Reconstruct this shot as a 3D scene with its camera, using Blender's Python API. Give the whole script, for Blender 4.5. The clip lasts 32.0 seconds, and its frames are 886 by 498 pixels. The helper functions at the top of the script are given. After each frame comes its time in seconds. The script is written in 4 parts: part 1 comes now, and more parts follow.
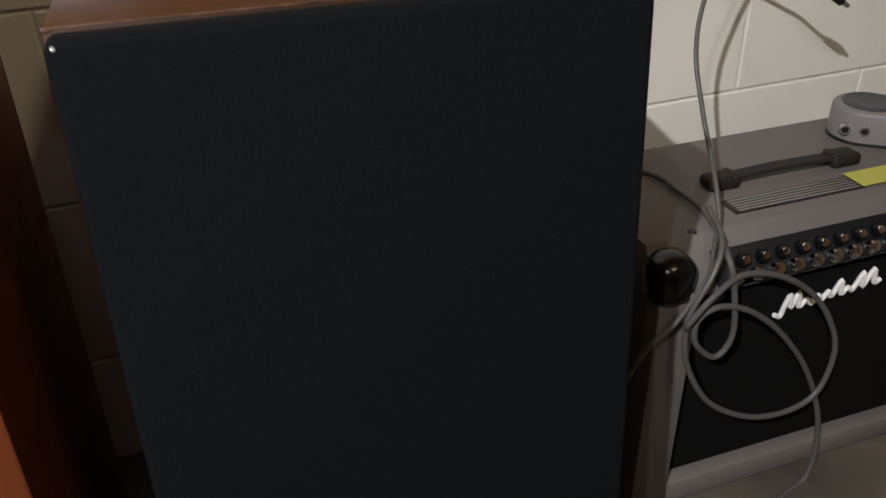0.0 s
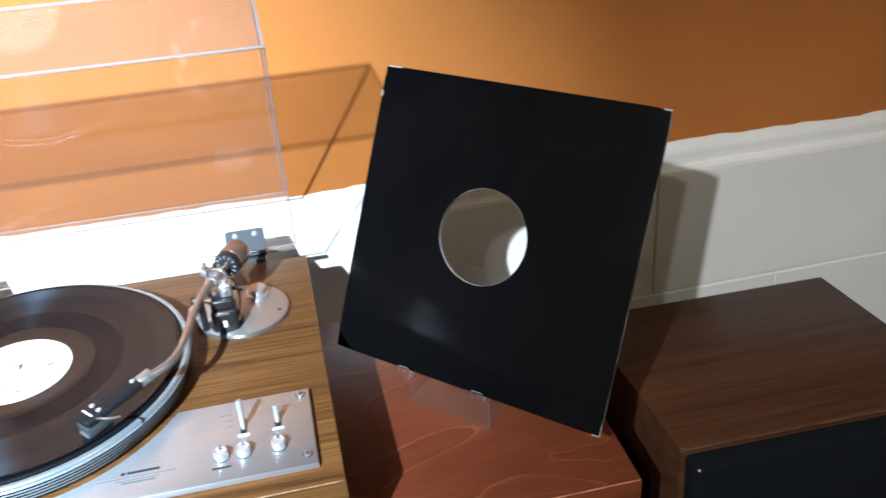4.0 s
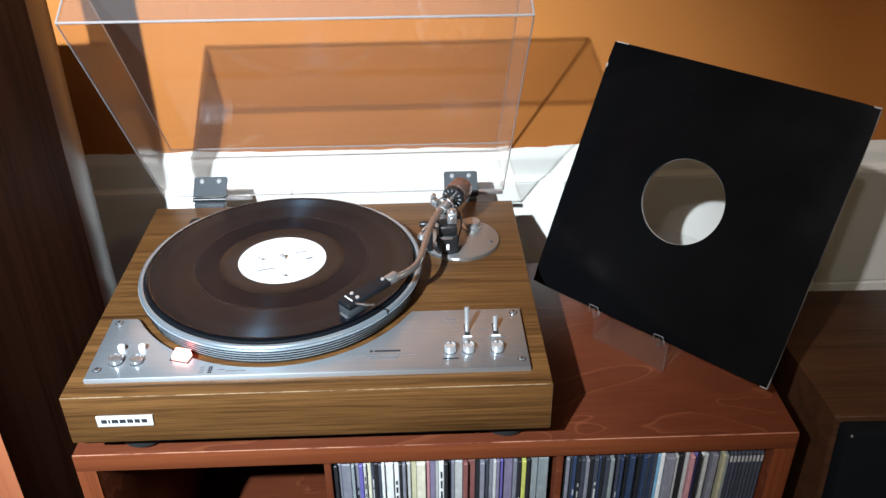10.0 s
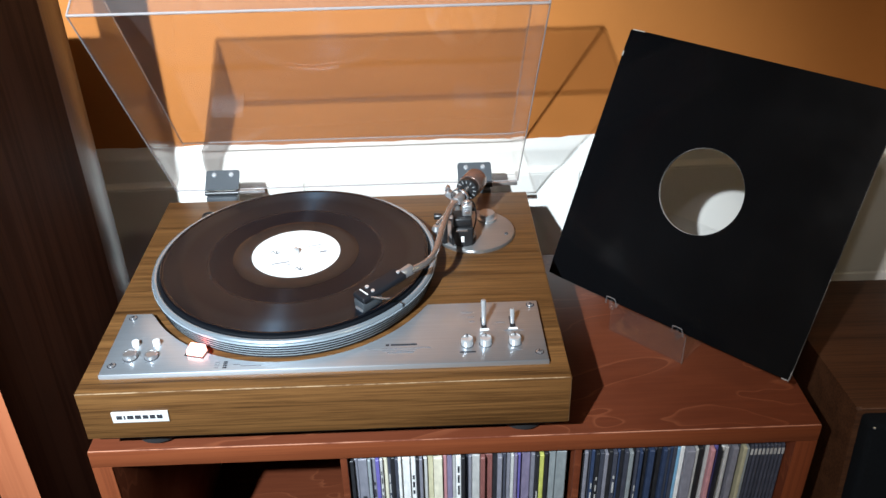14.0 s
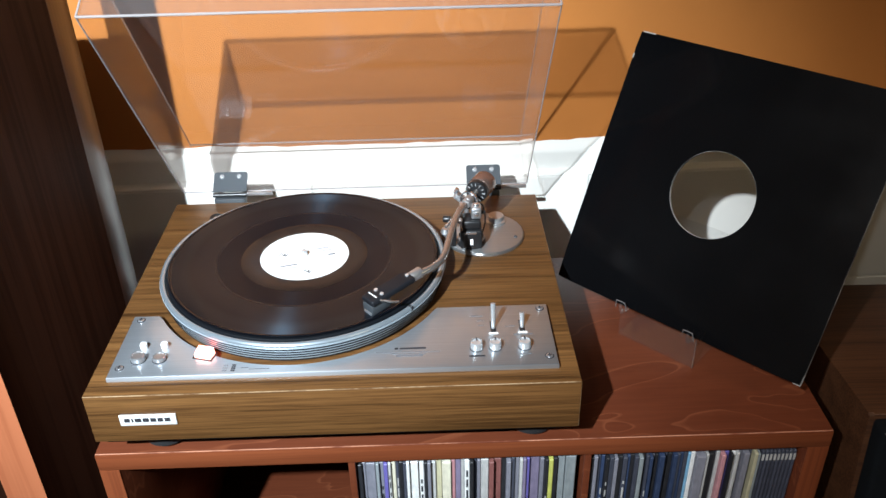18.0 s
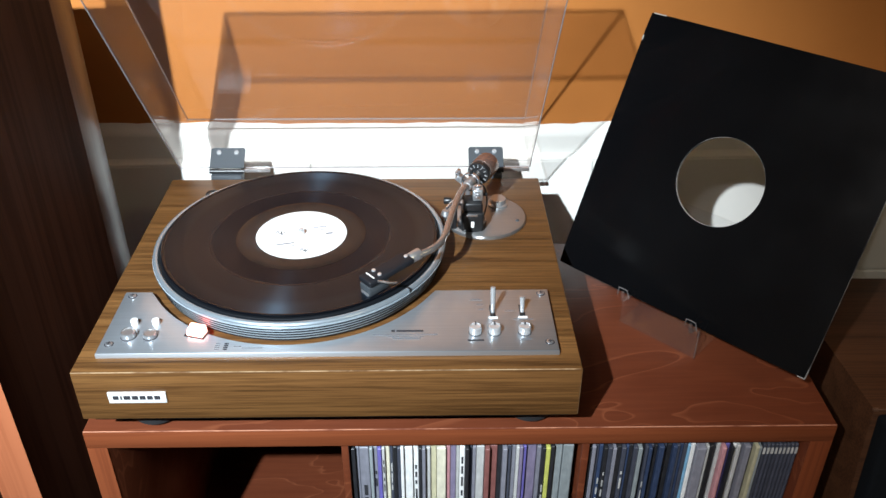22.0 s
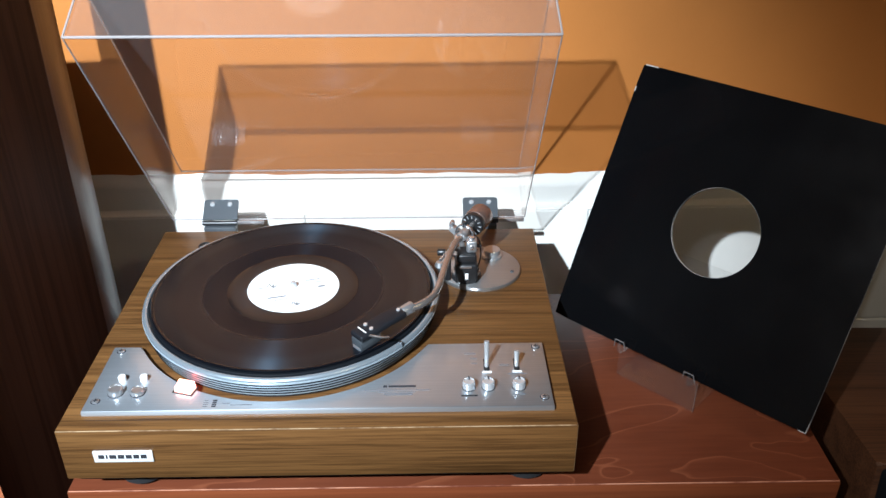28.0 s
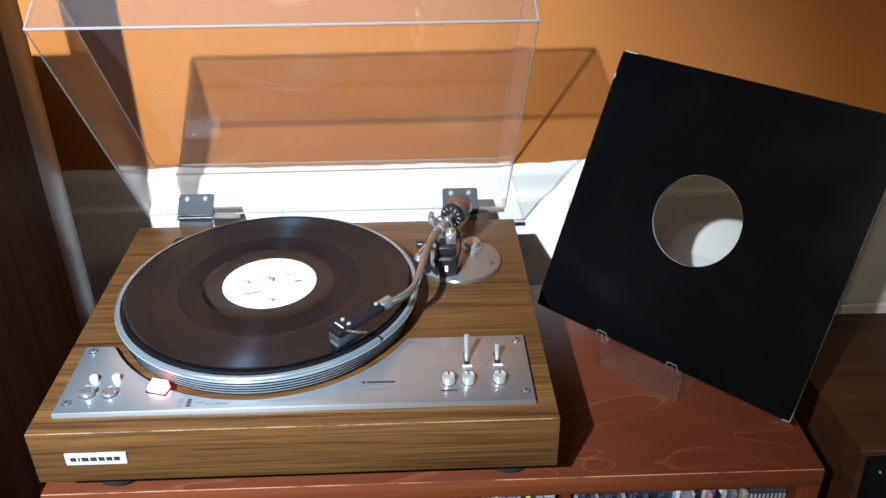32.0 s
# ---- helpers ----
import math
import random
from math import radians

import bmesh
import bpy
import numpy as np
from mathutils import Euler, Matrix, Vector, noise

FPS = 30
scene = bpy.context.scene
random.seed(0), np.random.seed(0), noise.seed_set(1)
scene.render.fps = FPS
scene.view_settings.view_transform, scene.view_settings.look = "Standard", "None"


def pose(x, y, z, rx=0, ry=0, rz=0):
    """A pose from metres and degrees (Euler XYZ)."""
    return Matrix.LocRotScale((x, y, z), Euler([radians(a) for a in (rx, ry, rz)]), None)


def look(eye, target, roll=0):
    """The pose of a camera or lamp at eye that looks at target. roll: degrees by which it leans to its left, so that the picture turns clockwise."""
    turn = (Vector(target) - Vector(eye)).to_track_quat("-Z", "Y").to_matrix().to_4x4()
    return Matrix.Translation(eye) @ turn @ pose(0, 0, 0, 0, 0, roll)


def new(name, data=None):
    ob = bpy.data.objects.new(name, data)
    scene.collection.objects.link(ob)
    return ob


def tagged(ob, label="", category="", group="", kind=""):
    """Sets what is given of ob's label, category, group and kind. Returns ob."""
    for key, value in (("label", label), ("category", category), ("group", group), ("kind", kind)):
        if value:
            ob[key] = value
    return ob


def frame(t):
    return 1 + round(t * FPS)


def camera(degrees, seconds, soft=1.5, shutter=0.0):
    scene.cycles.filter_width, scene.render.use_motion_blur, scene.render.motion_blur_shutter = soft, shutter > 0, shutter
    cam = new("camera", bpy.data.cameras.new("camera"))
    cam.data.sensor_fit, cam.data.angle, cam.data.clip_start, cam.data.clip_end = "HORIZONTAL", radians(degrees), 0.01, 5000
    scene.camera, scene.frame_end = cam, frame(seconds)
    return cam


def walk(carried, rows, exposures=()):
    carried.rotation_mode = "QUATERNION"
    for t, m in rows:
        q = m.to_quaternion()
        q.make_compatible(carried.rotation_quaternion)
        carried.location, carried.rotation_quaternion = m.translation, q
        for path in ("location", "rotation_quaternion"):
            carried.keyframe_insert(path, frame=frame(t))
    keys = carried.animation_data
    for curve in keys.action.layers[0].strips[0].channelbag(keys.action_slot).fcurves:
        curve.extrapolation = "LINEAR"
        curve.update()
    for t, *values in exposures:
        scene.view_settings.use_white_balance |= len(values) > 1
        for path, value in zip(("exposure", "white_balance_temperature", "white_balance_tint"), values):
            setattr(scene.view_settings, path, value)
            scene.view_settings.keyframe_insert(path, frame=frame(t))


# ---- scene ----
cam = camera(55.0, 32.0, soft=1.5, shutter=0.4)
# seconds, eye x y z, heading to the left, pitch up, roll
ROWS = [
    (0, 0.8748, -0.4095, 0.7888, -19.450, -31.342, -0.793),
    (0.5, 0.8325, -0.3863, 0.8556, -21.816, -33.854, -2.661),
    (1, 0.7904, -0.3759, 0.9330, -22.934, -35.059, -3.475),
    (1.5, 0.7467, -0.3861, 0.9978, -23.104, -35.146, -2.368),
    (2, 0.7004, -0.3989, 1.0747, -22.466, -34.994, -2.336),
    (2.5, 0.6357, -0.4250, 1.1568, -20.550, -33.740, -3.330),
    (3, 0.5772, -0.4617, 1.2025, -17.174, -31.940, -4.0),
    (3.5, 0.5133, -0.4927, 1.2470, -13.846, -30.686, -4.265),
    (4, 0.4715, -0.5213, 1.2909, -11.016, -29.811, -3.655),
    (4.5, 0.4232, -0.5584, 1.3062, -7.599, -29.248, -3.080),
    (6.5, 0.3500, -0.6584, 1.3426, -2.827, -29.643, 0.156),
    (7, 0.3550, -0.6535, 1.3437, -2.503, -30.642, 0.074),
    (7.5, 0.3551, -0.6517, 1.3414, -2.491, -30.750, -0.075),
    (8, 0.3528, -0.6475, 1.3391, -2.419, -30.940, -0.088),
    (8.5, 0.3538, -0.6461, 1.3369, -2.466, -30.877, -0.156),
    (9, 0.3495, -0.6456, 1.3370, -2.438, -30.861, -0.084),
    (9.5, 0.3513, -0.6427, 1.3358, -1.992, -31.164, -0.321),
    (10, 0.3505, -0.6405, 1.3332, -1.973, -31.328, -0.443),
    (10.5, 0.3522, -0.6407, 1.3325, -1.879, -31.458, -0.701),
    (11, 0.3505, -0.6342, 1.3326, -1.631, -31.777, -0.950),
    (11.5, 0.3468, -0.6327, 1.3276, -1.381, -31.851, -0.987),
    (12, 0.3472, -0.6313, 1.3290, -1.442, -31.935, -0.920),
    (12.5, 0.3447, -0.6327, 1.3285, -1.659, -31.834, -0.940),
    (13, 0.3440, -0.6323, 1.3295, -1.576, -31.874, -1.080),
    (13.5, 0.3436, -0.6321, 1.3288, -1.427, -31.872, -1.125),
    (14, 0.3432, -0.6309, 1.3283, -1.287, -31.873, -1.215),
    (14.5, 0.3424, -0.6307, 1.3273, -1.137, -31.767, -1.273),
    (16.5, 0.3405, -0.6278, 1.3281, -0.795, -32.029, -1.492),
    (17, 0.3390, -0.6278, 1.3282, -0.947, -31.827, -1.302),
    (17.5, 0.3388, -0.6278, 1.3273, -0.827, -31.710, -1.255),
    (18, 0.3390, -0.6255, 1.3271, -0.879, -31.771, -1.250),
    (18.5, 0.3396, -0.6170, 1.3208, -1.026, -31.882, -0.971),
    (19, 0.3369, -0.6205, 1.3181, -1.142, -32.097, -0.613),
    (19.5, 0.3332, -0.6169, 1.3125, -1.063, -32.389, -0.377),
    (20, 0.3359, -0.6147, 1.3134, -0.976, -32.611, -0.362),
    (20.5, 0.3328, -0.6160, 1.3124, -1.017, -32.521, -0.085),
    (21, 0.3354, -0.6168, 1.3129, -0.875, -32.403, 0.120),
    (21.5, 0.3373, -0.6166, 1.3125, -1.003, -32.444, 0.181),
    (22, 0.3374, -0.6107, 1.3106, -1.001, -32.618, 0.179),
    (22.5, 0.3372, -0.6111, 1.3100, -1.082, -32.346, 0.188),
    (23, 0.3409, -0.6125, 1.3135, -1.037, -32.082, -0.199),
    (23.5, 0.3439, -0.6107, 1.3148, -1.037, -31.714, -0.612),
    (24, 0.3467, -0.6103, 1.3153, -0.812, -31.419, -0.700),
    (24.5, 0.3431, -0.6105, 1.3146, -0.871, -30.946, -0.058),
    (25, 0.3433, -0.6102, 1.3128, -1.120, -29.930, 0.492),
    (25.5, 0.3425, -0.6100, 1.3151, -1.277, -29.593, 0.509),
    (27.5, 0.3465, -0.6001, 1.3135, -0.970, -29.563, -0.233),
    (28, 0.3454, -0.5986, 1.3132, -0.963, -29.624, -0.103),
    (28.5, 0.3440, -0.5973, 1.3108, -0.999, -29.578, -0.115),
    (29, 0.3456, -0.5951, 1.3131, -1.077, -29.546, -0.134),
    (29.5, 0.3467, -0.5945, 1.3128, -1.007, -29.396, -0.171),
    (30, 0.3502, -0.5932, 1.3117, -1.121, -29.482, -0.288),
    (30.5, 0.3499, -0.5927, 1.3106, -1.472, -29.635, -0.204),
    (31, 0.3511, -0.5908, 1.3095, -1.778, -29.914, -0.159),
    (31.5, 0.3527, -0.5848, 1.3050, -1.976, -30.193, -0.167),
    (32, 0.3547, -0.5845, 1.3071, -1.971, -30.269, -0.450),
]


def heading(x, y, z, yaw, pitch, roll):
    """The camera's pose from an eye, a heading, a pitch and a roll in degrees."""
    cy, sy = math.cos(radians(yaw)), math.sin(radians(yaw))
    cp, sp = math.cos(radians(pitch)), math.sin(radians(pitch))
    return look((x, y, z), (x - sy * cp, y + cy * cp, z + sp), roll)


EXPOSURES = [(0, 1.15, 6350, 10), (1.5, 1.14, 6300, 10), (2.2, 1.08, 6020, 9), (3, 0.97, 5650, 8), (4, 0.72, 5820, 8), (5, 0.26, 6150, 9), (6.5, 0.03, 6350, 10), (14, 0.03, 6350, 10), (23, 0.06, 6460, 10), (28, 0.03, 6150, 10), (32, 0.02, 6080, 10)]
walk(cam, [(t, heading(*row)) for t, *row in ROWS], EXPOSURES)

# ---- light: one ceiling spot above the corner, a weaker spot beside it, two added fills ----
world = bpy.data.worlds.new("room_air")
world.use_nodes = True
scene.world = world
world.node_tree.nodes["Background"].inputs[0].default_value = (1.0, 0.83, 0.56, 1)
world.node_tree.nodes["Background"].inputs[1].default_value = 0.026


def lamp(name, kind, place, target, watts, colour, size, spread=60, blend=0.5):
    data = bpy.data.lights.new(name, kind)
    data.energy, data.color = watts, colour
    if kind == "SPOT":
        data.shadow_soft_size, data.spot_size, data.spot_blend = size, radians(spread), blend
    elif kind == "AREA":
        data.size = size
    else:
        data.shadow_soft_size = size
    ob = new(name, data)
    ob.matrix_world = look(place, target)
    return ob


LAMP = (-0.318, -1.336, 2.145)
lamp("spot_lamp", "SPOT", LAMP, (-0.05, 0.42, 0.85), 640, (0.80, 0.92, 1.0), 0.020, 48, 1.0)
# added cone from the spot's own place, brightening the right side
lamp("spot_fill", "SPOT", LAMP, (1.28, 0.27, 0.27), 113, (1.0, 0.965, 0.94), 0.020, 40, 1.0)
lamp("side_lamp", "SPOT", (-0.10, -1.35, 2.158), (1.45, 0.30, 0.30), 18, (1.0, 0.96, 0.92), 0.024, 46, 0.85)
lamp("strobe_glow", "POINT", (0.1125, 0.0585, 0.7965), (0.1125, 0.2, 0.7965), 0.006, (1.0, 0.10, 0.06), 0.003)
# added unseen fill that lifts the shadows to a yellowish ambient
lamp("room_fill", "AREA", (1.55, -1.25, 2.38), (0.85, 0.40, 0.7), 4.2, (1.0, 0.82, 0.50), 0.30)


# ---- materials ----
def material(name, colour=(0.5, 0.5, 0.5), rough=0.5, metal=0.0, spec=0.5):
    m = bpy.data.materials.new(name)
    m.use_nodes = True
    b = m.node_tree.nodes["Principled BSDF"]
    b.inputs["Base Color"].default_value = (*colour, 1)
    b.inputs["Roughness"].default_value, b.inputs["Metallic"].default_value = rough, metal
    b.inputs["Specular IOR Level"].default_value = spec
    return m


def node(m, kind, **inputs):
    n = m.node_tree.nodes.new(kind)
    for key, value in inputs.items():
        n.inputs[key.replace("_", " ")].default_value = value
    return n


def join(m, a, b):
    m.node_tree.links.new(a, b)


def coords(m, scale=(1, 1, 1), turn=(0, 0, 0), space="Object"):
    tc, mp = node(m, "ShaderNodeTexCoord"), node(m, "ShaderNodeMapping")
    mp.inputs["Scale"].default_value = scale
    mp.inputs["Rotation"].default_value = [radians(a) for a in turn]
    join(m, tc.outputs[space], mp.inputs["Vector"])
    return mp.outputs["Vector"]


def ramp(m, fac, stops):
    r = node(m, "ShaderNodeValToRGB")
    while len(r.color_ramp.elements) < len(stops):
        r.color_ramp.elements.new(0.5)
    for e, (at, colour) in zip(r.color_ramp.elements, stops):
        e.position, e.color = at, (*colour, 1)
    join(m, fac, r.inputs["Fac"])
    return r.outputs["Color"]


def noise_of(m, vector, scale, detail=4, rough=0.55, distort=0.0):
    n = node(m, "ShaderNodeTexNoise", Scale=scale, Detail=detail, Roughness=rough, Distortion=distort)
    join(m, vector, n.inputs["Vector"])
    return n.outputs["Fac"]


def mix(m, fac, a, b, how="MIX"):
    n = m.node_tree.nodes.new("ShaderNodeMix")
    n.data_type, n.blend_type = "RGBA", how
    sockets = [s for s in n.inputs if s.type == "RGBA"]
    for value, socket in ((fac, n.inputs[0]), (a, sockets[0]), (b, sockets[1])):
        if isinstance(value, (int, float)):
            socket.default_value = value
        elif isinstance(value, tuple):
            socket.default_value = (*value, 1)[:4]
        else:
            join(m, value, socket)
    return [s for s in n.outputs if s.type == "RGBA"][0]


def bump(m, height, strength, distance=0.001):
    n = node(m, "ShaderNodeBump", Strength=strength, Distance=distance)
    join(m, height, n.inputs["Height"])
    join(m, n.outputs["Normal"], m.node_tree.nodes["Principled BSDF"].inputs["Normal"])


def base(m):
    return m.node_tree.nodes["Principled BSDF"].inputs


def wood(name, dark, mid, light, along="x", rough=0.4, fine=150.0, streak=14.0, figure=0.0, fleck=0.42):
    """Veneer with the grain along one axis: broad streaks, fine pores and slow colour drift."""
    m = material(name, mid, rough)
    stretch = {"x": (0.018, 1, 1), "y": (1, 0.018, 1), "z": (1, 1, 0.018)}[along]
    v = coords(m, stretch)
    broad = noise_of(m, v, streak, 5, 0.6, 0.6 + figure)
    pores = noise_of(m, v, fine, 3, 0.7)
    drift = noise_of(m, coords(m), 3.0, 2)
    colour = ramp(m, broad, [(0.30, dark), (0.47, mid), (0.68, light)])
    colour = mix(m, fleck, colour, ramp(m, pores, [(0.42, dark), (0.55, light)]))
    colour = mix(m, 0.18, colour, ramp(m, drift, [(0.3, dark), (0.7, light)]))
    join(m, colour, base(m)["Base Color"])
    bump(m, pores, 0.08, 0.0004)
    return m


WALNUT = wood("walnut_veneer", (0.025, 0.0098, 0.0031), (0.098, 0.0425, 0.0135), (0.180, 0.084, 0.0270), "x", 0.38, 480, 74, 0.3, 0.40)
base(WALNUT)["Specular IOR Level"].default_value = 0.3
SPEAKER_WOOD = wood("dark_walnut_vinyl", (0.016, 0.0062, 0.0030), (0.047, 0.0190, 0.0088), (0.084, 0.036, 0.0165), "x", 0.44, 300, 34)
base(SPEAKER_WOOD)["Specular IOR Level"].default_value = 0.35


def cherry():
    """Cherry-stained birch plywood: red brown with long, loose pale contour figure."""
    m = material("cherry_stained_ply", (0.1128, 0.0286, 0.0127), 0.28, 0, 0.20)
    field = noise_of(m, coords(m, (0.42, 1, 1)), 5.5, 2.6, 0.5, 1.2)
    lines = node(m, "ShaderNodeMath")
    lines.operation = "MULTIPLY"
    lines.inputs[1].default_value = 9.0
    join(m, field, lines.inputs[0])
    part_of = node(m, "ShaderNodeMath")
    part_of.operation = "FRACT"
    join(m, lines.outputs[0], part_of.inputs[0])
    figure = ramp(m, part_of.outputs[0], [(0.0, (0.1504, 0.0401, 0.0170)), (0.03, (0.2115, 0.0668, 0.0307)), (0.11, (0.1184, 0.0305, 0.0133)), (1.0, (0.0978, 0.0248, 0.0111))])
    cloud = ramp(m, noise_of(m, coords(m, (0.5, 1, 1)), 9, 4), [(0.3, (0.0771, 0.0191, 0.0087)), (0.7, (0.1504, 0.0410, 0.0182))])
    pores = ramp(m, noise_of(m, coords(m, (0.05, 1, 1)), 260, 3), [(0.4, (0.0827, 0.0210, 0.0095)), (0.6, (0.1372, 0.0372, 0.0164))])
    colour = mix(m, 0.22, mix(m, 0.32, figure, cloud), pores)
    join(m, colour, base(m)["Base Color"])
    scuff = noise_of(m, coords(m), 24, 5, 0.65)
    join(m, ramp(m, scuff, [(0.35, (0.30,) * 3), (0.7, (0.46,) * 3)]), base(m)["Roughness"])
    bump(m, noise_of(m, coords(m, (0.1, 1, 1)), 180, 2), 0.06, 0.0004)
    return m


CHERRY = cherry()
CHERRY_BAND = wood("cherry_edge_band", (0.115, 0.0280, 0.0108), (0.150, 0.0385, 0.0145), (0.195, 0.0530, 0.0200), "x", 0.36, 260, 30)
CHERRY_POST = wood("cherry_edge_post", (0.115, 0.0280, 0.0108), (0.150, 0.0385, 0.0145), (0.195, 0.0530, 0.0200), "z", 0.36, 260, 30)
for band in (CHERRY_BAND, CHERRY_POST):
    base(band)["Specular IOR Level"].default_value = 0.25


def painted(name, colour, vary=0.06, rough=0.55, scale=60, strength=0.35, distance=0.0015):
    m = material(name, colour, rough)
    lo, hi = tuple(c * (1 - vary) for c in colour), tuple(min(1, c * (1 + vary)) for c in colour)
    n = noise_of(m, coords(m), 5, 5, 0.6)
    join(m, ramp(m, n, [(0.3, lo), (0.7, hi)]), base(m)["Base Color"])
    bump(m, noise_of(m, coords(m), scale, 6, 0.65), strength, distance)
    return m


WHITE_BLOCK = painted("white_painted_block", (0.78, 0.77, 0.725), 0.04, 0.5, 60, 0.28, 0.002)
ORANGE = painted("orange_wall_paint", (0.45, 0.160, 0.0355), 0.06, 0.55, 130, 0.22, 0.0012)
base(ORANGE)["Specular IOR Level"].default_value = 0.25
FLOOR = painted("grey_concrete", (0.080, 0.068, 0.055), 0.5, 0.75, 25, 0.6, 0.003)
CEILING = painted("ceiling_white", (0.7, 0.66, 0.6), 0.03, 0.8)
# bookcase panels very dark brown, its front stiles a far lighter red-brown
DARK_WOOD = wood("dark_brown_wood", (0.014, 0.0050, 0.0028), (0.027, 0.0100, 0.0056), (0.042, 0.0165, 0.0093), "z", 0.42, 120, 18)
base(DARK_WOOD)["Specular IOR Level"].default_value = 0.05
BATTEN = wood("plain_brown_board", (0.066, 0.040, 0.030), (0.088, 0.055, 0.043), (0.115, 0.074, 0.060), "z", 0.32, 200, 30)
RED_WOOD = wood("red_brown_edge", (0.23, 0.063, 0.026), (0.31, 0.092, 0.038), (0.38, 0.124, 0.055), "z", 0.45, 90, 12)


def cloth(name, colour, scale=900):
    m = material(name, colour, 0.95, 0, 0.15)
    n = noise_of(m, coords(m), scale, 2, 0.7)
    join(m, ramp(m, n, [(0.35, tuple(c * 0.5 for c in colour)), (0.7, tuple(c * 1.7 for c in colour))]), base(m)["Base Color"])
    bump(m, n, 0.6, 0.0006)
    return m


GRILLE = cloth("dark_grille_cloth", (0.0037, 0.0051, 0.0068))
AMP_CLOTH = cloth("black_amp_cloth", (0.0030, 0.0029, 0.0031), 700)
FX_GREY = painted("grey_plastic_case", (0.185, 0.178, 0.180), 0.06, 0.45, 300, 0.2, 0.0005)
AMP_VINYL = painted("grey_tolex", (0.140, 0.126, 0.125), 0.08, 0.6, 500, 0.5, 0.0008)
BLACK_PLASTIC = material("black_plastic", (0.012, 0.012, 0.013), 0.35)
HANDLE_RUBBER = material("handle_rubber", (0.016, 0.014, 0.014), 0.55, 0, 0.3)
RUBBER = material("black_rubber", (0.010, 0.010, 0.011), 0.8)
MAT_RUBBER = material("mat_rubber", (0.005, 0.006, 0.008), 0.6, 0, 0.12)


def brushed(name, colour, rough=0.28, along="x"):
    m = material(name, colour, rough, 0.88)
    n = noise_of(m, coords(m, {"x": (0.01, 1, 1), "r": (1, 1, 1)}[along]), 700, 3, 0.7)
    join(m, ramp(m, n, [(0.3, tuple(c * 0.86 for c in colour)), (0.7, colour)]), base(m)["Base Color"])
    bump(m, n, 0.05, 0.0003)
    base(m)["Anisotropic"].default_value = 0.8
    across = node(m, "ShaderNodeCombineXYZ")
    across.inputs[1].default_value = 1.0
    join(m, across.outputs[0], base(m)["Tangent"])
    return m


ALUMINIUM = brushed("brushed_aluminium", (0.56, 0.60, 0.645), 0.31)
BUMPER = material("glossy_black_plastic", (0.0045, 0.0045, 0.0048), 0.24)
KNOB_CHROME = material("polished_knob_chrome", (0.80, 0.80, 0.82), 0.11, 1.0)
CHROME = material("chrome", (0.62, 0.62, 0.64), 0.2, 0.9)
SATIN = material("satin_nickel", (0.52, 0.52, 0.53), 0.32, 0.85)
SILVER = material("silver_plate", (0.78, 0.78, 0.77), 0.4, 0.2)
BROWN_STEEL = material("warm_steel", (0.38, 0.345, 0.325), 0.25, 0.85)
DARK_METAL = material("dark_grey_metal", (0.08, 0.09, 0.10), 0.42, 0.5)
SHELL_BLACK = material("matt_black_shell", (0.009, 0.0095, 0.012), 0.5, 0, 0.22)
PLATTER_RIM = material("platter_alloy", (0.38, 0.44, 0.49), 0.27, 0.7)
SCREW = material("bright_steel", (0.60, 0.61, 0.62), 0.24, 0.62)
BRONZE = material("bronzed_steel", (0.27, 0.18, 0.15), 0.26, 0.75)
PALE_ALLOY = material("pale_alloy", (0.42, 0.48, 0.52), 0.4, 0.4)
BASE_ALLOY = brushed("satin_base_alloy", (0.46, 0.46, 0.46), 0.32)
INK = material("dark_ink", (0.03, 0.03, 0.035), 0.8, 0, 0.15)
GREY_INK = material("grey_ink", (0.13, 0.13, 0.14), 0.9, 0, 0.1)
WHITE_PLASTIC = material("white_plastic", (0.82, 0.82, 0.80), 0.3)
YELLOW = material("yellow_note", (0.44, 0.44, 0.09), 0.7)
SCRIPT_WHITE = material("white_script", (0.8, 0.8, 0.8), 0.35)


